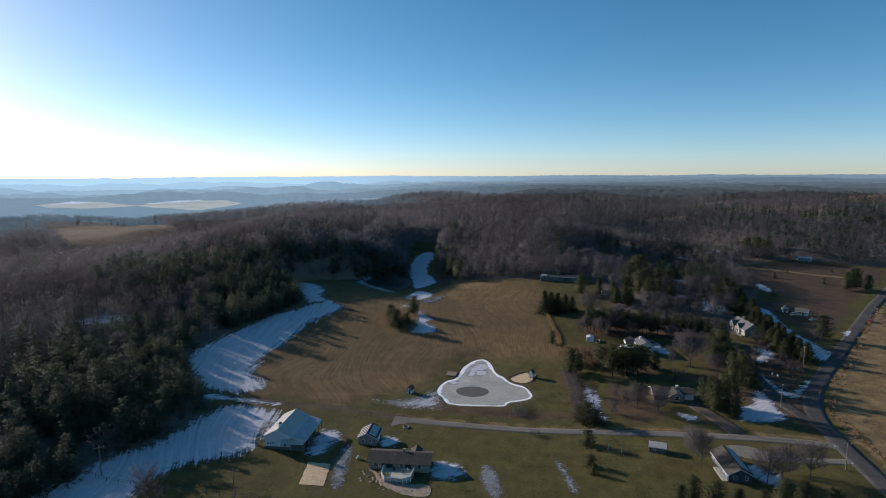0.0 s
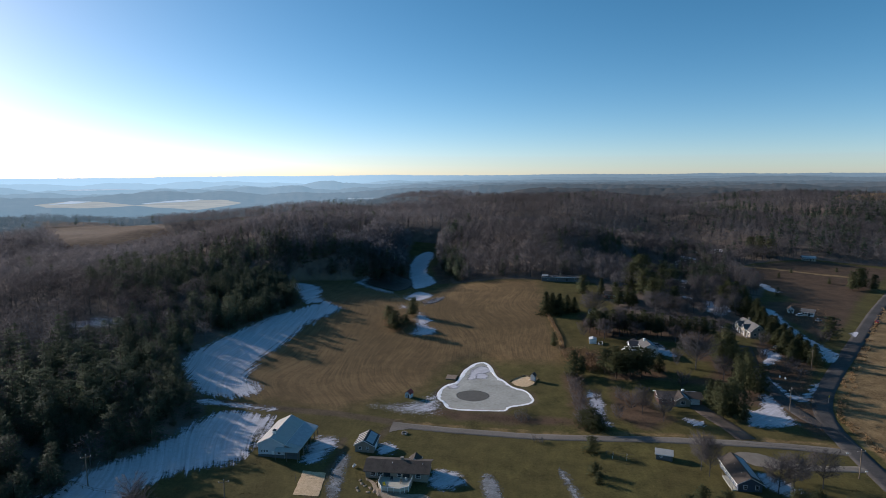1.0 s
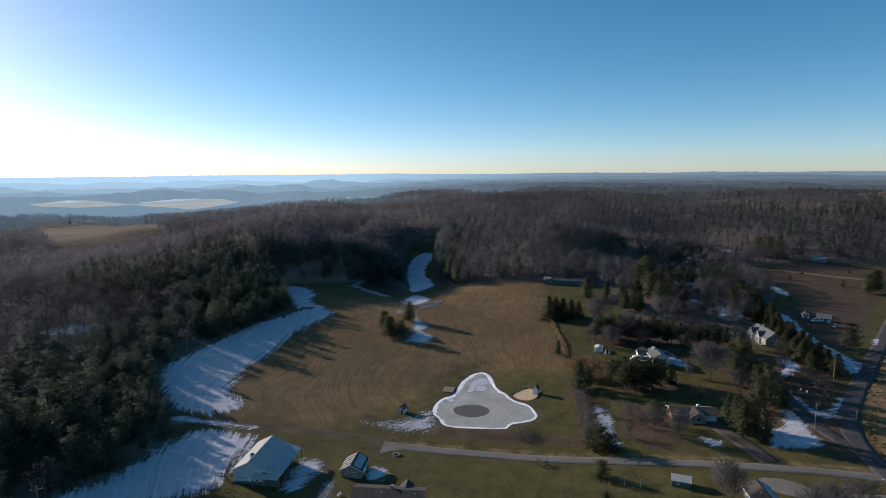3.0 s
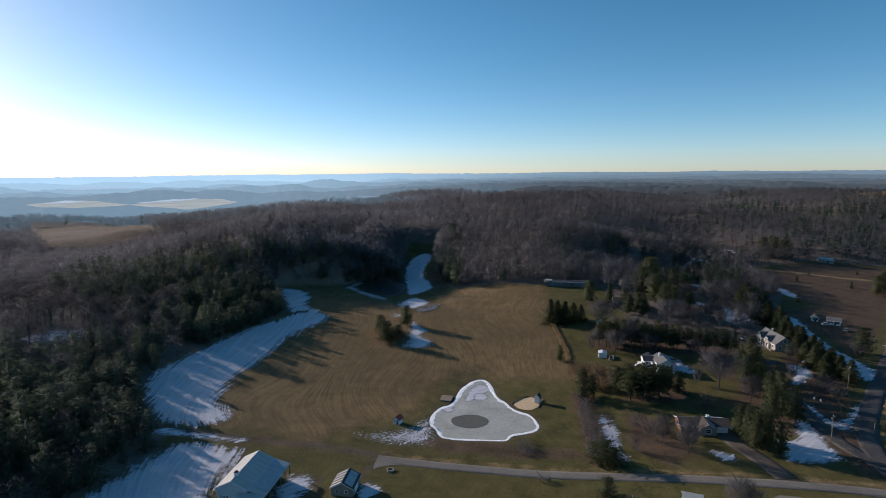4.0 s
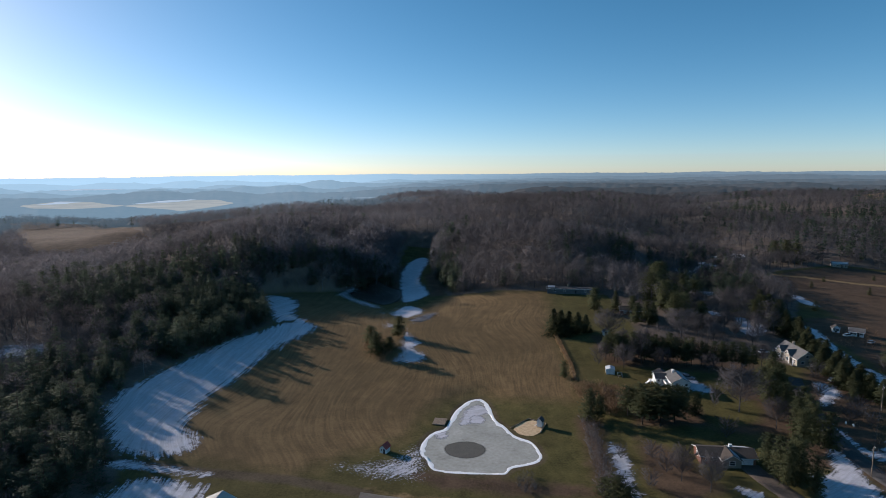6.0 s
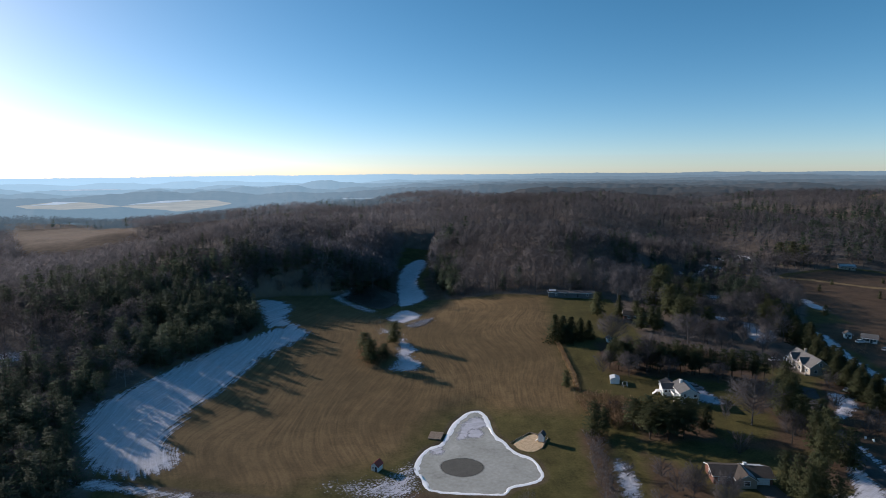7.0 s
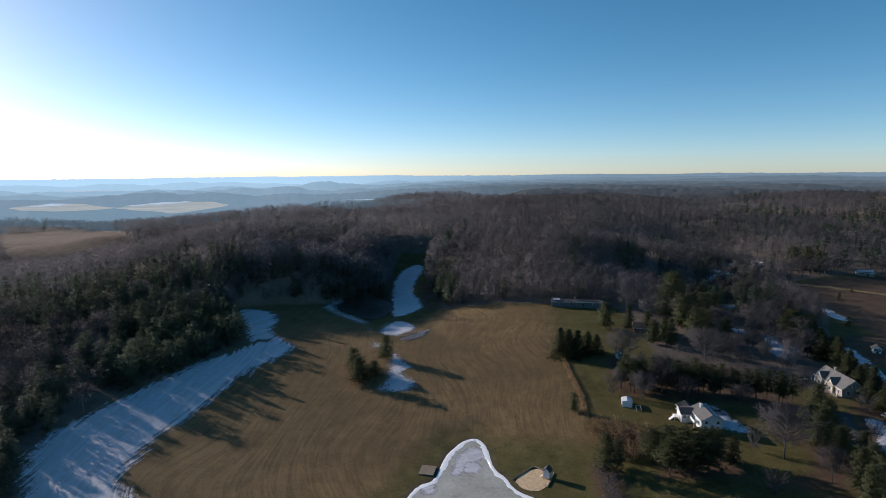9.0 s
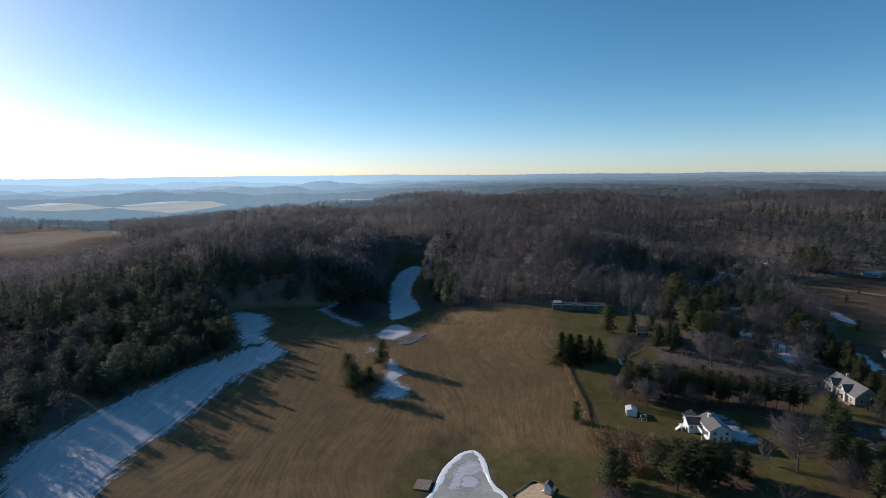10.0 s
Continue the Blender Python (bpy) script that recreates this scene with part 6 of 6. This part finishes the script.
gable_block(brick_house, -7.6, 7.6, -3.3, 3.3, 2.3, 1.2, BRICK_RED, SHINGLE_BROWN, axis="x", over=0.5)
gable_block(brick_house, -2.2, 2.8, -5.4, 0.2, 2.3, 1.5, TAN, SHINGLE_BROWN, axis="y", over=0.45, snow=1)
door(brick_house, 5.2, -3.3, 0, 3.2, 2.0, "y-", TRIM, "overhead_door")
window(brick_house, -5.6, -3.3, 1.4, 1.5, 1.1, "y-")
window(brick_house, -3.6, -3.3, 1.4, 0.9, 1.1, "y-")
window(brick_house, 0.3, -5.4, 1.4, 1.5, 1.2, "y-")
window(brick_house, -7.6, 0, 1.4, 1.1, 1.0, "x-")
part("roof_snow", prism([(0.3, 3.65), (3.4, 2.55), (3.4, 2.62), (0.3, 3.72)], "x", 1.0, 6.8), ROOF_SNOW, brick_house, "thin snow along the back of the roof")
chimney(brick_house, 1.8, 0.8, 2.9, 4.1, TRIM)

# two-storey white house
white = thing("white_house", 63.4, 276.0, 3, "two-storey white house with a grey shingle roof", "house")
gable_block(white, -3.3, 3.3, -5.2, 5.0, 3.6, 1.7, WHITE, SHINGLE_GREY, over=0.4, snow=1)
gable_block(white, -7.4, -3.32, 1.0, 5.6, 2.9, 1.3, WHITE, SHINGLE_DARK, axis="x", over=0.35)
gable_block(white, -5.6, -0.6, 5.2, 11.0, 2.2, 1.3, WHITE, SHINGLE_DARK, axis="y", over=0.35)
for z in (1.0, 2.8):
    for x in (-1.7, 1.9):
        window(white, x, -5.2, z, 0.9, 0.9, "y-")
    for y in (-3.4, 0, 3.2):
        window(white, 3.3, y, z, 0.9, 0.9, "x+")
door(white, 0.2, -5.2, 0, 0.9, 1.9, "y-", WOOD)
for x in (-6.4, -4.8):
    window(white, x, 1.0, 2.1, 0.8, 0.9, "y-")
part("balcony", box(-4.9, -3.32, -3.4, 0.8, 1.7, 1.86), DECKING, white)
for a, b, c, d in ((-4.9, -4.84, -3.4, 0.8), (-4.9, -3.32, -3.4, -3.34)):
    part("balcony_rail", box(a, b, c, d, 1.86, 2.7), TRIM, white)
for y in (-3.3, 0.6):
    part("balcony_post", box(-4.9, -4.78, y - .06, y + .06, -0.5, 1.7), TRIM, white)
part("stair_deck", box(-9.2, -7.42, 2.2, 4.8, 1.2, 1.34), TRIM, white)
for x in (-9.1, -7.6):
    part("balcony_post", box(x - .06, x + .06, 2.3, 2.42, -0.5, 2.1), TRIM, white)
part("stair", prism([(-9.2, 1.3), (-11.0, -0.2), (-10.8, -0.3), (-9.1, 1.1)], "y", 2.6, 3.8), TRIM, white)
chimney(white, -0.8, 2.0, 4.8, 6.0, TRIM)

little = thing("storage_shed", 40.6, 288.5, -6, "plain white storage shed with a pale roof", "shed")
gable_block(little, -1.7, 1.7, -2.0, 2.0, 1.8, 0.5, WHITE, STEEL_LIGHT, over=0.12)
door(little, 0.3, -2.0, 0, 1.5, 1.6, "y-", WHITE)

# beige house with two roof gables
beige = thing("beige_house", 122.6, 311.6, 4, "beige stone house with steep grey roof and two gables", "house")
gable_block(beige, -4.0, 4.0, -8.4, 8.4, 3.1, 3.2, BEIGE, SHINGLE_GREY, axis="y", over=0.45)
for y in (-2.6, 4.0):
    gable_block(beige, -4.9, 0.0, y - 1.7, y + 1.7, 3.5, 2.0, BEIGE, SHINGLE_GREY, axis="x", over=0.3)
    part("gable_panel", prism([(y - 1.25, 3.7), (y + 1.25, 3.7), (y, 5.15)], "x", -4.95, -4.91), SHINGLE_BROWN, beige, "dark shingled gable panel")
    window(beige, -4.95, y, 4.2, 0.6, 0.7, "x-")
    window(beige, -4.9, y, 1.5, 1.3, 1.3, "x-")
for y in (-6.4, 0.6, 7.0):
    window(beige, -4.0, y, 1.5, 1.0, 1.2, "x-")
for y in (-7.8, -4.8, -0.4, 2.0, 6.0, 8.0):
    part("porch_post", box(-5.6, -5.44, y - .08, y + .08, -0.3, 2.5), TRIM, beige)
part("porch", box(-5.7, -4.02, -8.2, 8.2, -0.4, 0.2), CONCRETE, beige)
for x in (-1.8, 1.8):
    window(beige, x, -8.4, 1.5, 1.1, 1.2, "y-")
window(beige, 0, -8.4, 4.2, 1.0, 1.1, "y-")
part("back_deck", box(4.02, 6.4, -7.5, 0, 0.6, 0.8), DECKING, beige)
for y in (-7.3, -3.8, -0.2):
    part("porch_post", box(6.2, 6.36, y - .08, y + .08, -0.6, 1.7), WOOD, beige)
chimney(beige, 1.4, 4.8, 4.6, 6.9, BEIGE)

# far houses: plain forms with windows
def small_house(name, x, y, turn, w, l, eave, rise, wall, roof, label, category="house", snow=None, axis="y"):
    h = thing(name, x, y, turn, label, category)
    gable_block(h, -w / 2, w / 2, -l / 2, l / 2, eave, rise, wall, roof, axis=axis, snow=snow)
    if axis == "y":
        for dx in (-w / 4, w / 4):
            window(h, dx, -l / 2, 1.5, 0.9, 1.1, "y-")
        door(h, 0, -l / 2, 0, 0.95, 2.0, "y-", DARK)
    else:
        for dx in (-w / 3, -w / 8, w / 3):
            window(h, dx, -l / 2, 1.5, 1.2, 1.1, "y-")
        door(h, w / 8, -l / 2, 0, 0.95, 2.0, "y-", DARK)
    return h


small_house("roadside_house", 171.5, 356, -30, 6.0, 5, 2.3, 1.4, WHITE, SHINGLE_GREY, "white house with a grey roof near the road", axis="x", snow=1)
small_house("roadside_garage", 164.3, 361, -20, 3.0, 3.6, 2.3, 1.2, WHITE, SHINGLE_BROWN, "small white garage beside brown brush", "garage")
low = small_house("flat_house", 35.2, 405, -2, 27, 7, 2.7, 0.5, SLATE, SHINGLE_DARK, "long low grey house with a nearly flat snowy roof", axis="x")
part("roof_snow", box(-13.2, -9.0, -3.2, 3.0, 3.42, 3.50), ROOF_SNOW, low, "snow on a flat roof")
part("chimney", box(-1.5, -0.6, -0.4, 0.5, 3.0, 5.0), STONE, low)
small_house("brown_house", 66, 368, -6, 15, 7, 2.6, 1.6, BRICK_RED, SHINGLE_BROWN, "long brown house half hidden by trees", axis="x")
small_house("timber_lodge", 61.5, 322, 22, 6.5, 11, 2.7, 1.8, WOOD, SHINGLE_BROWN, "brown-roofed outbuilding with white edges among trees", "outbuilding", snow=1)
small_house("tool_shed", 45.6, 331.8, 10, 2.4, 2.6, 2.0, 0.9, WHITE, SHINGLE_GREY, "tiny pale shed at the lawn's end", "shed")
small_house("far_house", 268, 898, -20, 16, 10, 6.0, 4.0, BEIGE, SHINGLE_GREY, "large beige house on a far wooded hill", axis="x")
small_house("far_cottage", 300, 900, -10, 10, 7, 3.0, 2.0, WHITE, SHINGLE_GREY, "small white house far in the woods", axis="x")
small_house("valley_house", 264, 549, -20, 11, 7, 2.6, 1.8, TAN, SHINGLE_GREY, "far house with a snowy roof by a field", axis="x", snow=0)
small_house("valley_house", 197, 562, 10, 12, 7, 2.8, 1.8, TAN, STEEL_ROOF, "far tan house among bare trees", axis="x", snow=0)
small_house("yard_house", 119, 421, -20, 11, 7, 2.8, 1.7, TAN, SHINGLE_GREY, "tan house with a snowy roof among trees", axis="x", snow=0)
small_house("yard_house", 155, 522, -15, 9, 6, 2.6, 1.8, WHITE, SHINGLE_GREY, "white far house beside a snowy yard", axis="x", snow=0)

# pond-side things
hut = thing("play_hut", -38.0, 218.0, -18, "small white hut with a red roof beside the pond", "hut")
gable_block(hut, -1.1, 1.1, -1.3, 1.3, 1.7, 1.0, WHITE, RED, over=0.25, trim=False)
window(hut, -0.5, -1.3, 1.1, 0.45, 0.6, "y-")
door(hut, 0.45, -1.3, 0, 0.6, 1.5, "y-", DARK)
beach_hut = thing("beach_hut", 10.1, 241.2, -20, "small white lookout hut with dark roof on posts", "hut")
gable_block(beach_hut, -0.9, 0.9, -0.9, 0.9, 1.5, 0.9, WHITE, SHINGLE_DARK, over=0.3, base=1.0, trim=False)
for a in (-0.8, 0.8):
    for b in (-0.8, 0.8):
        part("post", box(a - .07, a + .07, b - .07, b + .07, -0.3, 1.0), WOOD, beach_hut)
part("ladder", prism([(-0.9, 1.1), (-2.2, -0.1), (-2.1, -0.15), (-0.8, 1.05)], "y", -0.4, 0.4), TRIM, beach_hut)
for x0, y0, x1, y1 in ((0.2, 239.2, 6.4, 246.8), (12.2, 243.6, 9.9, 236.4), (6.6, 246.8, 12.2, 243.7)):
    tb = thing("timber_edging", x0, y0, 0, "weathered timber edging of a sand beach", "edging", z=gz(x0, y0))
    part("beam", rod((0, 0, 0.18), (x1 - x0, y1 - y0, gz(x1, y1) - gz(x0, y0) + 0.18), 0.16), WOOD, tb)
dock = thing("swim_raft", -24.0, 241.2, -4, "square weathered wooden platform beside the pond", "platform", z=max(0.05, gz(-24.6, 238.6)) + 0.05)
for k in range(9):
    part("plank", box(-2.2 + k * 0.49, -2.2 + k * 0.49 + 0.45, -2.6, 2.6, 0.25, 0.32), WOOD, dock)
for y in (-2.3, 0, 2.3):
    part("beam", box(-2.2, 2.2, y - .1, y + .1, -0.15, 0.25), WOOD, dock)

# poles and wires
def utility_pole(x, y, h, turn):
    p = thing("utility_pole", x, y, turn, "tall weathered wooden utility pole with a crossarm", "pole", "utility poles")
    part("shaft", rod((0, 0, -0.4), (0, 0, h), 0.16, 0.11, 8), POLE, p)
    part("crossarm", box(-1.2, 1.2, -.06, .06, h - .7, h - .55), POLE, p)
    for dx in (-1.1, 0, 1.1):
        part("insulator", rod((dx, 0, h - .55 if dx else h), (dx, 0, h - .35 if dx else h + .2), 0.06), TRIM, p)
    return Vector((x, y, gz(x, y) + h))


tops = [utility_pole(96.6, 171.5, 8.5, 10), utility_pole(98.8, 216.4, 8.5, 40), utility_pole(128, 262, 8.5, 45)]
utility_pole(-107, 136.5, 8.5, 30)
utility_pole(-68, 133, 8.5, 20)


def wire(a, b, sag):
    c = bpy.data.curves.new("wire", 'CURVE')
    c.dimensions, c.bevel_depth = '3D', 0.02
    s = c.splines.new('POLY')
    s.points.add(16)
    for k in range(17):
        t = k / 16
        p = a.lerp(b, t) - Vector((0, 0, sag * 4 * t * (1 - t)))
        s.points[k].co = (*p, 1)
    c.materials.append(DARK)
    tagged(new("power_line", c), "thin dark power line between poles", "wire")


for a, b in zip(tops, tops[1:]):
    wire(a, b, 0.8)
wire(tops[0], Vector((68, 182, gz(68, 182) + 4.2)), 0.5)


def fence(points, label, gap, height):
    f = thing("fence", *points[0], 0, label, "fence", z=0)
    f.location = (0, 0, 0)
    for (ax, ay), (bx, by) in zip(points, points[1:]):
        n = max(1, int(math.hypot(bx - ax, by - ay) / gap))
        for k in range(n + 1):
            x, y = ax + (bx - ax) * k / n, ay + (by - ay) * k / n
            z = gz(x, y)
            part("post", box(x - .06, x + .06, y - .06, y + .06, z - .3, z + height), POLE, f)
        for h in (0.5, 0.95):
            part("rail", rod((ax, ay, gz(ax, ay) + height * h), (bx, by, gz(bx, by) + height * h), 0.035, None, 5), POLE, f)


brush_patch([(20.6, 329), (22, 329), (24.2, 312), (25.8, 297), (26.4, 279), (25.0, 279), (24.4, 297), (22.6, 312)], 330, 0.5, 1.1, "pale dry grass along a field fence", REEDS)
fence([(21.2, 328), (23.2, 312), (25, 297), (25.6, 280)], "low grey wire fence along the field's edge", 3.0, 1.1)
fence([(-118, 137), (-104, 134.5), (-90, 134), (-76, 134), (-62, 134.5), (-48, 134)], "dark post and rail fence across a snowy lawn", 3.0, 1.2)

# parked cars
def car(x, y, turn, paint, label):
    c = thing("car", x, y, turn, label, "car")
    c.location.z += 0.06
    body = prism([(-2.2, 0.35), (2.2, 0.35), (2.25, 0.75), (1.4, 0.95), (-2.2, 1.0), (-2.28, 0.6)], "y", -0.88, 0.88)
    bmesh.ops.bevel(body, geom=list(body.edges), offset=0.06, segments=1, affect='EDGES')
    part("body", body, paint, c)
    part("cabin", prism([(-2.0, 0.96), (1.0, 0.95), (0.3, 1.5), (-1.6, 1.52)], "y", -0.76, 0.76), GLASS, c)
    part("roof", box(-1.55, 0.25, -0.74, 0.74, 1.50, 1.56, 0.02), paint, c)
    for a in (-1.35, 1.4):
        for b in (-0.9, 0.72):
            w = part("wheel", rod((a, b, 0.33), (a, b + 0.18, 0.33), 0.33, None, 12), DARK, c)
            part("rim", rod((a, b - .01, 0.33), (a, b + 0.19, 0.33), 0.17, None, 8), STEEL_LIGHT, w)


CAR_WHITE, CAR_GREY, CAR_RED = (material(n, [c, tuple(v * 1.15 for v in c)], 0.5, 0.25, 0, 0, 6, 0.5) for n, c in (("white_car_paint", (0.6, 0.6, 0.6)), ("grey_car_paint", (0.2, 0.21, 0.23)), ("red_car_paint", (0.35, 0.03, 0.03))))
car(112.5, 318.5, 5, CAR_WHITE, "white car parked beside a beige house")
car(70, 284, -10, CAR_GREY, "silver-grey car parked behind a white house")
car(166, 353, 10, CAR_WHITE, "white car parked in a roadside yard")
car(171, 343, 40, CAR_GREY, "grey car parked in a roadside yard")
car(126, 288, 20, CAR_GREY, "grey car parked among spruces")
car(203, 346, 50, CAR_RED, "red car parked by the road")

# small things in the yards and by the roads
def tank(x, y, turn, length, r, label):
    t = thing("propane_tank", x, y, turn, label, "tank")
    body = rod((-length / 2, 0, r + 0.25), (length / 2, 0, r + 0.25), r, None, 14)
    part("shell", body, WHITE, t)
    for s in (-1, 1):
        bm = bmesh.new()
        bmesh.ops.create_uvsphere(bm, u_segments=12, v_segments=6, radius=r, matrix=Matrix.Translation((s * length / 2, 0, r + 0.25)) @ Matrix.Diagonal((0.5, 1, 1, 1)))
        part("end_cap", bm, WHITE, t)
        part("foot", box(s * length / 3 - .08, s * length / 3 + .08, -r * .7, r * .7, -0.1, r * .5), CONCRETE, t)
    part("valve_cover", rod((0, 0, 2 * r + .2), (0, 0, 2 * r + .45), 0.16, None, 8), STEEL_LIGHT, t)


tank(-43.5, 160.6, 65, 1.0, 0.33, "white propane tank on a lawn beside a house")
tank(109.8, 249.3, 60, 1.0, 0.3, "white propane tank in brush near the junction")
tank(111.2, 247.6, 70, 1.0, 0.3, "white propane tank in brush near the junction")

sign = thing("road_sign", 116.2, 225.4, 40, "yellow diamond warning sign on a steel post", "sign")
part("post", rod((0, 0, -0.3), (0, 0, 2.6), 0.04), STEEL_ROOF, sign)
part("board", prism([(0, 1.9), (0.55, 2.45), (0, 3.0), (-0.55, 2.45)], "y", -0.07, -0.04), YELLOW, sign)

for x, y, t in ((100.3, 184.2, 90), (99.6, 173.6, 80)):
    mb = thing("mailbox", x, y, t, "white mailbox on a short post at the roadside", "mailbox")
    part("post", box(-.05, .05, -.05, .05, -0.3, 1.0), WOOD, mb)
    part("box", prism([(-.15, 1.0), (.15, 1.0), (.15, 1.22), (0, 1.32), (-.15, 1.22)], "y", -.28, .28), TRIM, mb)

brush_patch([(7.2, 184.2), (11.4, 184.2), (11.0, 187.6), (8.0, 188)], 46, 0.6, 1.5, "dark heap of cut brush beside a lane", BARK)
log = thing("cut_limb", 9.3, 186.4, 20, "pale bare limb leaning out of a brush heap", "limb")
part("limb", rod((0.9, -0.4, 0.0), (-1.2, 2.6, 1.7), 0.13, 0.05), WOOD, log)
for a, b in (((-0.5, 1.6, 1.1), (-1.6, 1.9, 2.0)), ((-0.1, 1.0, 0.8), (0.7, 1.9, 1.5))):
    part("branch", rod(a, b, 0.06, 0.02, 5), WOOD, log)

ring = thing("fire_pit", -33.8, 185.9, 0, "round stone fire pit with a rim of snow", "fire pit")
for k in range(14):
    a = 2 * math.pi * k / 14
    part("block", prism([(math.cos(a - .2) * 0.8, math.sin(a - .2) * 0.8), (math.cos(a + .2) * 0.8, math.sin(a + .2) * 0.8), (math.cos(a + .2) * 1.05, math.sin(a + .2) * 1.05), (math.cos(a - .2) * 1.05, math.sin(a - .2) * 1.05)], "z", -0.1, 0.4 + 0.06 * (k % 3)), ROOF_SNOW if k % 3 == 0 else STONE, ring)
part("ash", prism([(math.cos(2 * math.pi * k / 12) * .78, math.sin(2 * math.pi * k / 12) * .78) for k in range(12)], "z", 0.0, 0.12), DARK, ring)

net = thing("volleyball_net", -52.4, 149.8, 0, "slack net between two posts over a sand court", "net")
for x in (-4.4, 4.4):
    part("post", rod((x, 0, -0.3), (x, 0, 2.4), 0.05), POLE, net)
for z in (1.5, 2.3):
    part("cord", rod((-4.4, 0, z), (4.4, 0, z), 0.02, None, 4), DARK, net)

frame_swing = thing("garden_swing", 43.7, 284.3, 15, "white garden swing frame on a round bed", "swing")
for x in (-0.9, 0.9):
    for s in (-1, 1):
        part("leg", rod((x, s * 0.7, -0.1), (x, 0, 1.9), 0.05), TRIM, frame_swing)
part("beam", rod((-1, 0, 1.9), (1, 0, 1.9), 0.05), TRIM, frame_swing)
part("seat", box(-.7, .7, -.25, .25, 0.5, 0.58), WOOD, frame_swing)

plot = thing("garden_fence", 33.5, 177.6, -12, "low posts and wire round a bare garden plot", "fence")
for k in range(5):
    for y in (-1.2, 1.2):
        part("post", box(-4 + 2 * k - .05, -4 + 2 * k + .05, y - .05, y + .05, -0.2, 1.1), TRIM if k % 2 else POLE, plot)
for y in (-1.2, 1.2):
    part("rail", rod((-4, y, 0.9), (4, y, 0.9), 0.03, None, 5), POLE, plot)
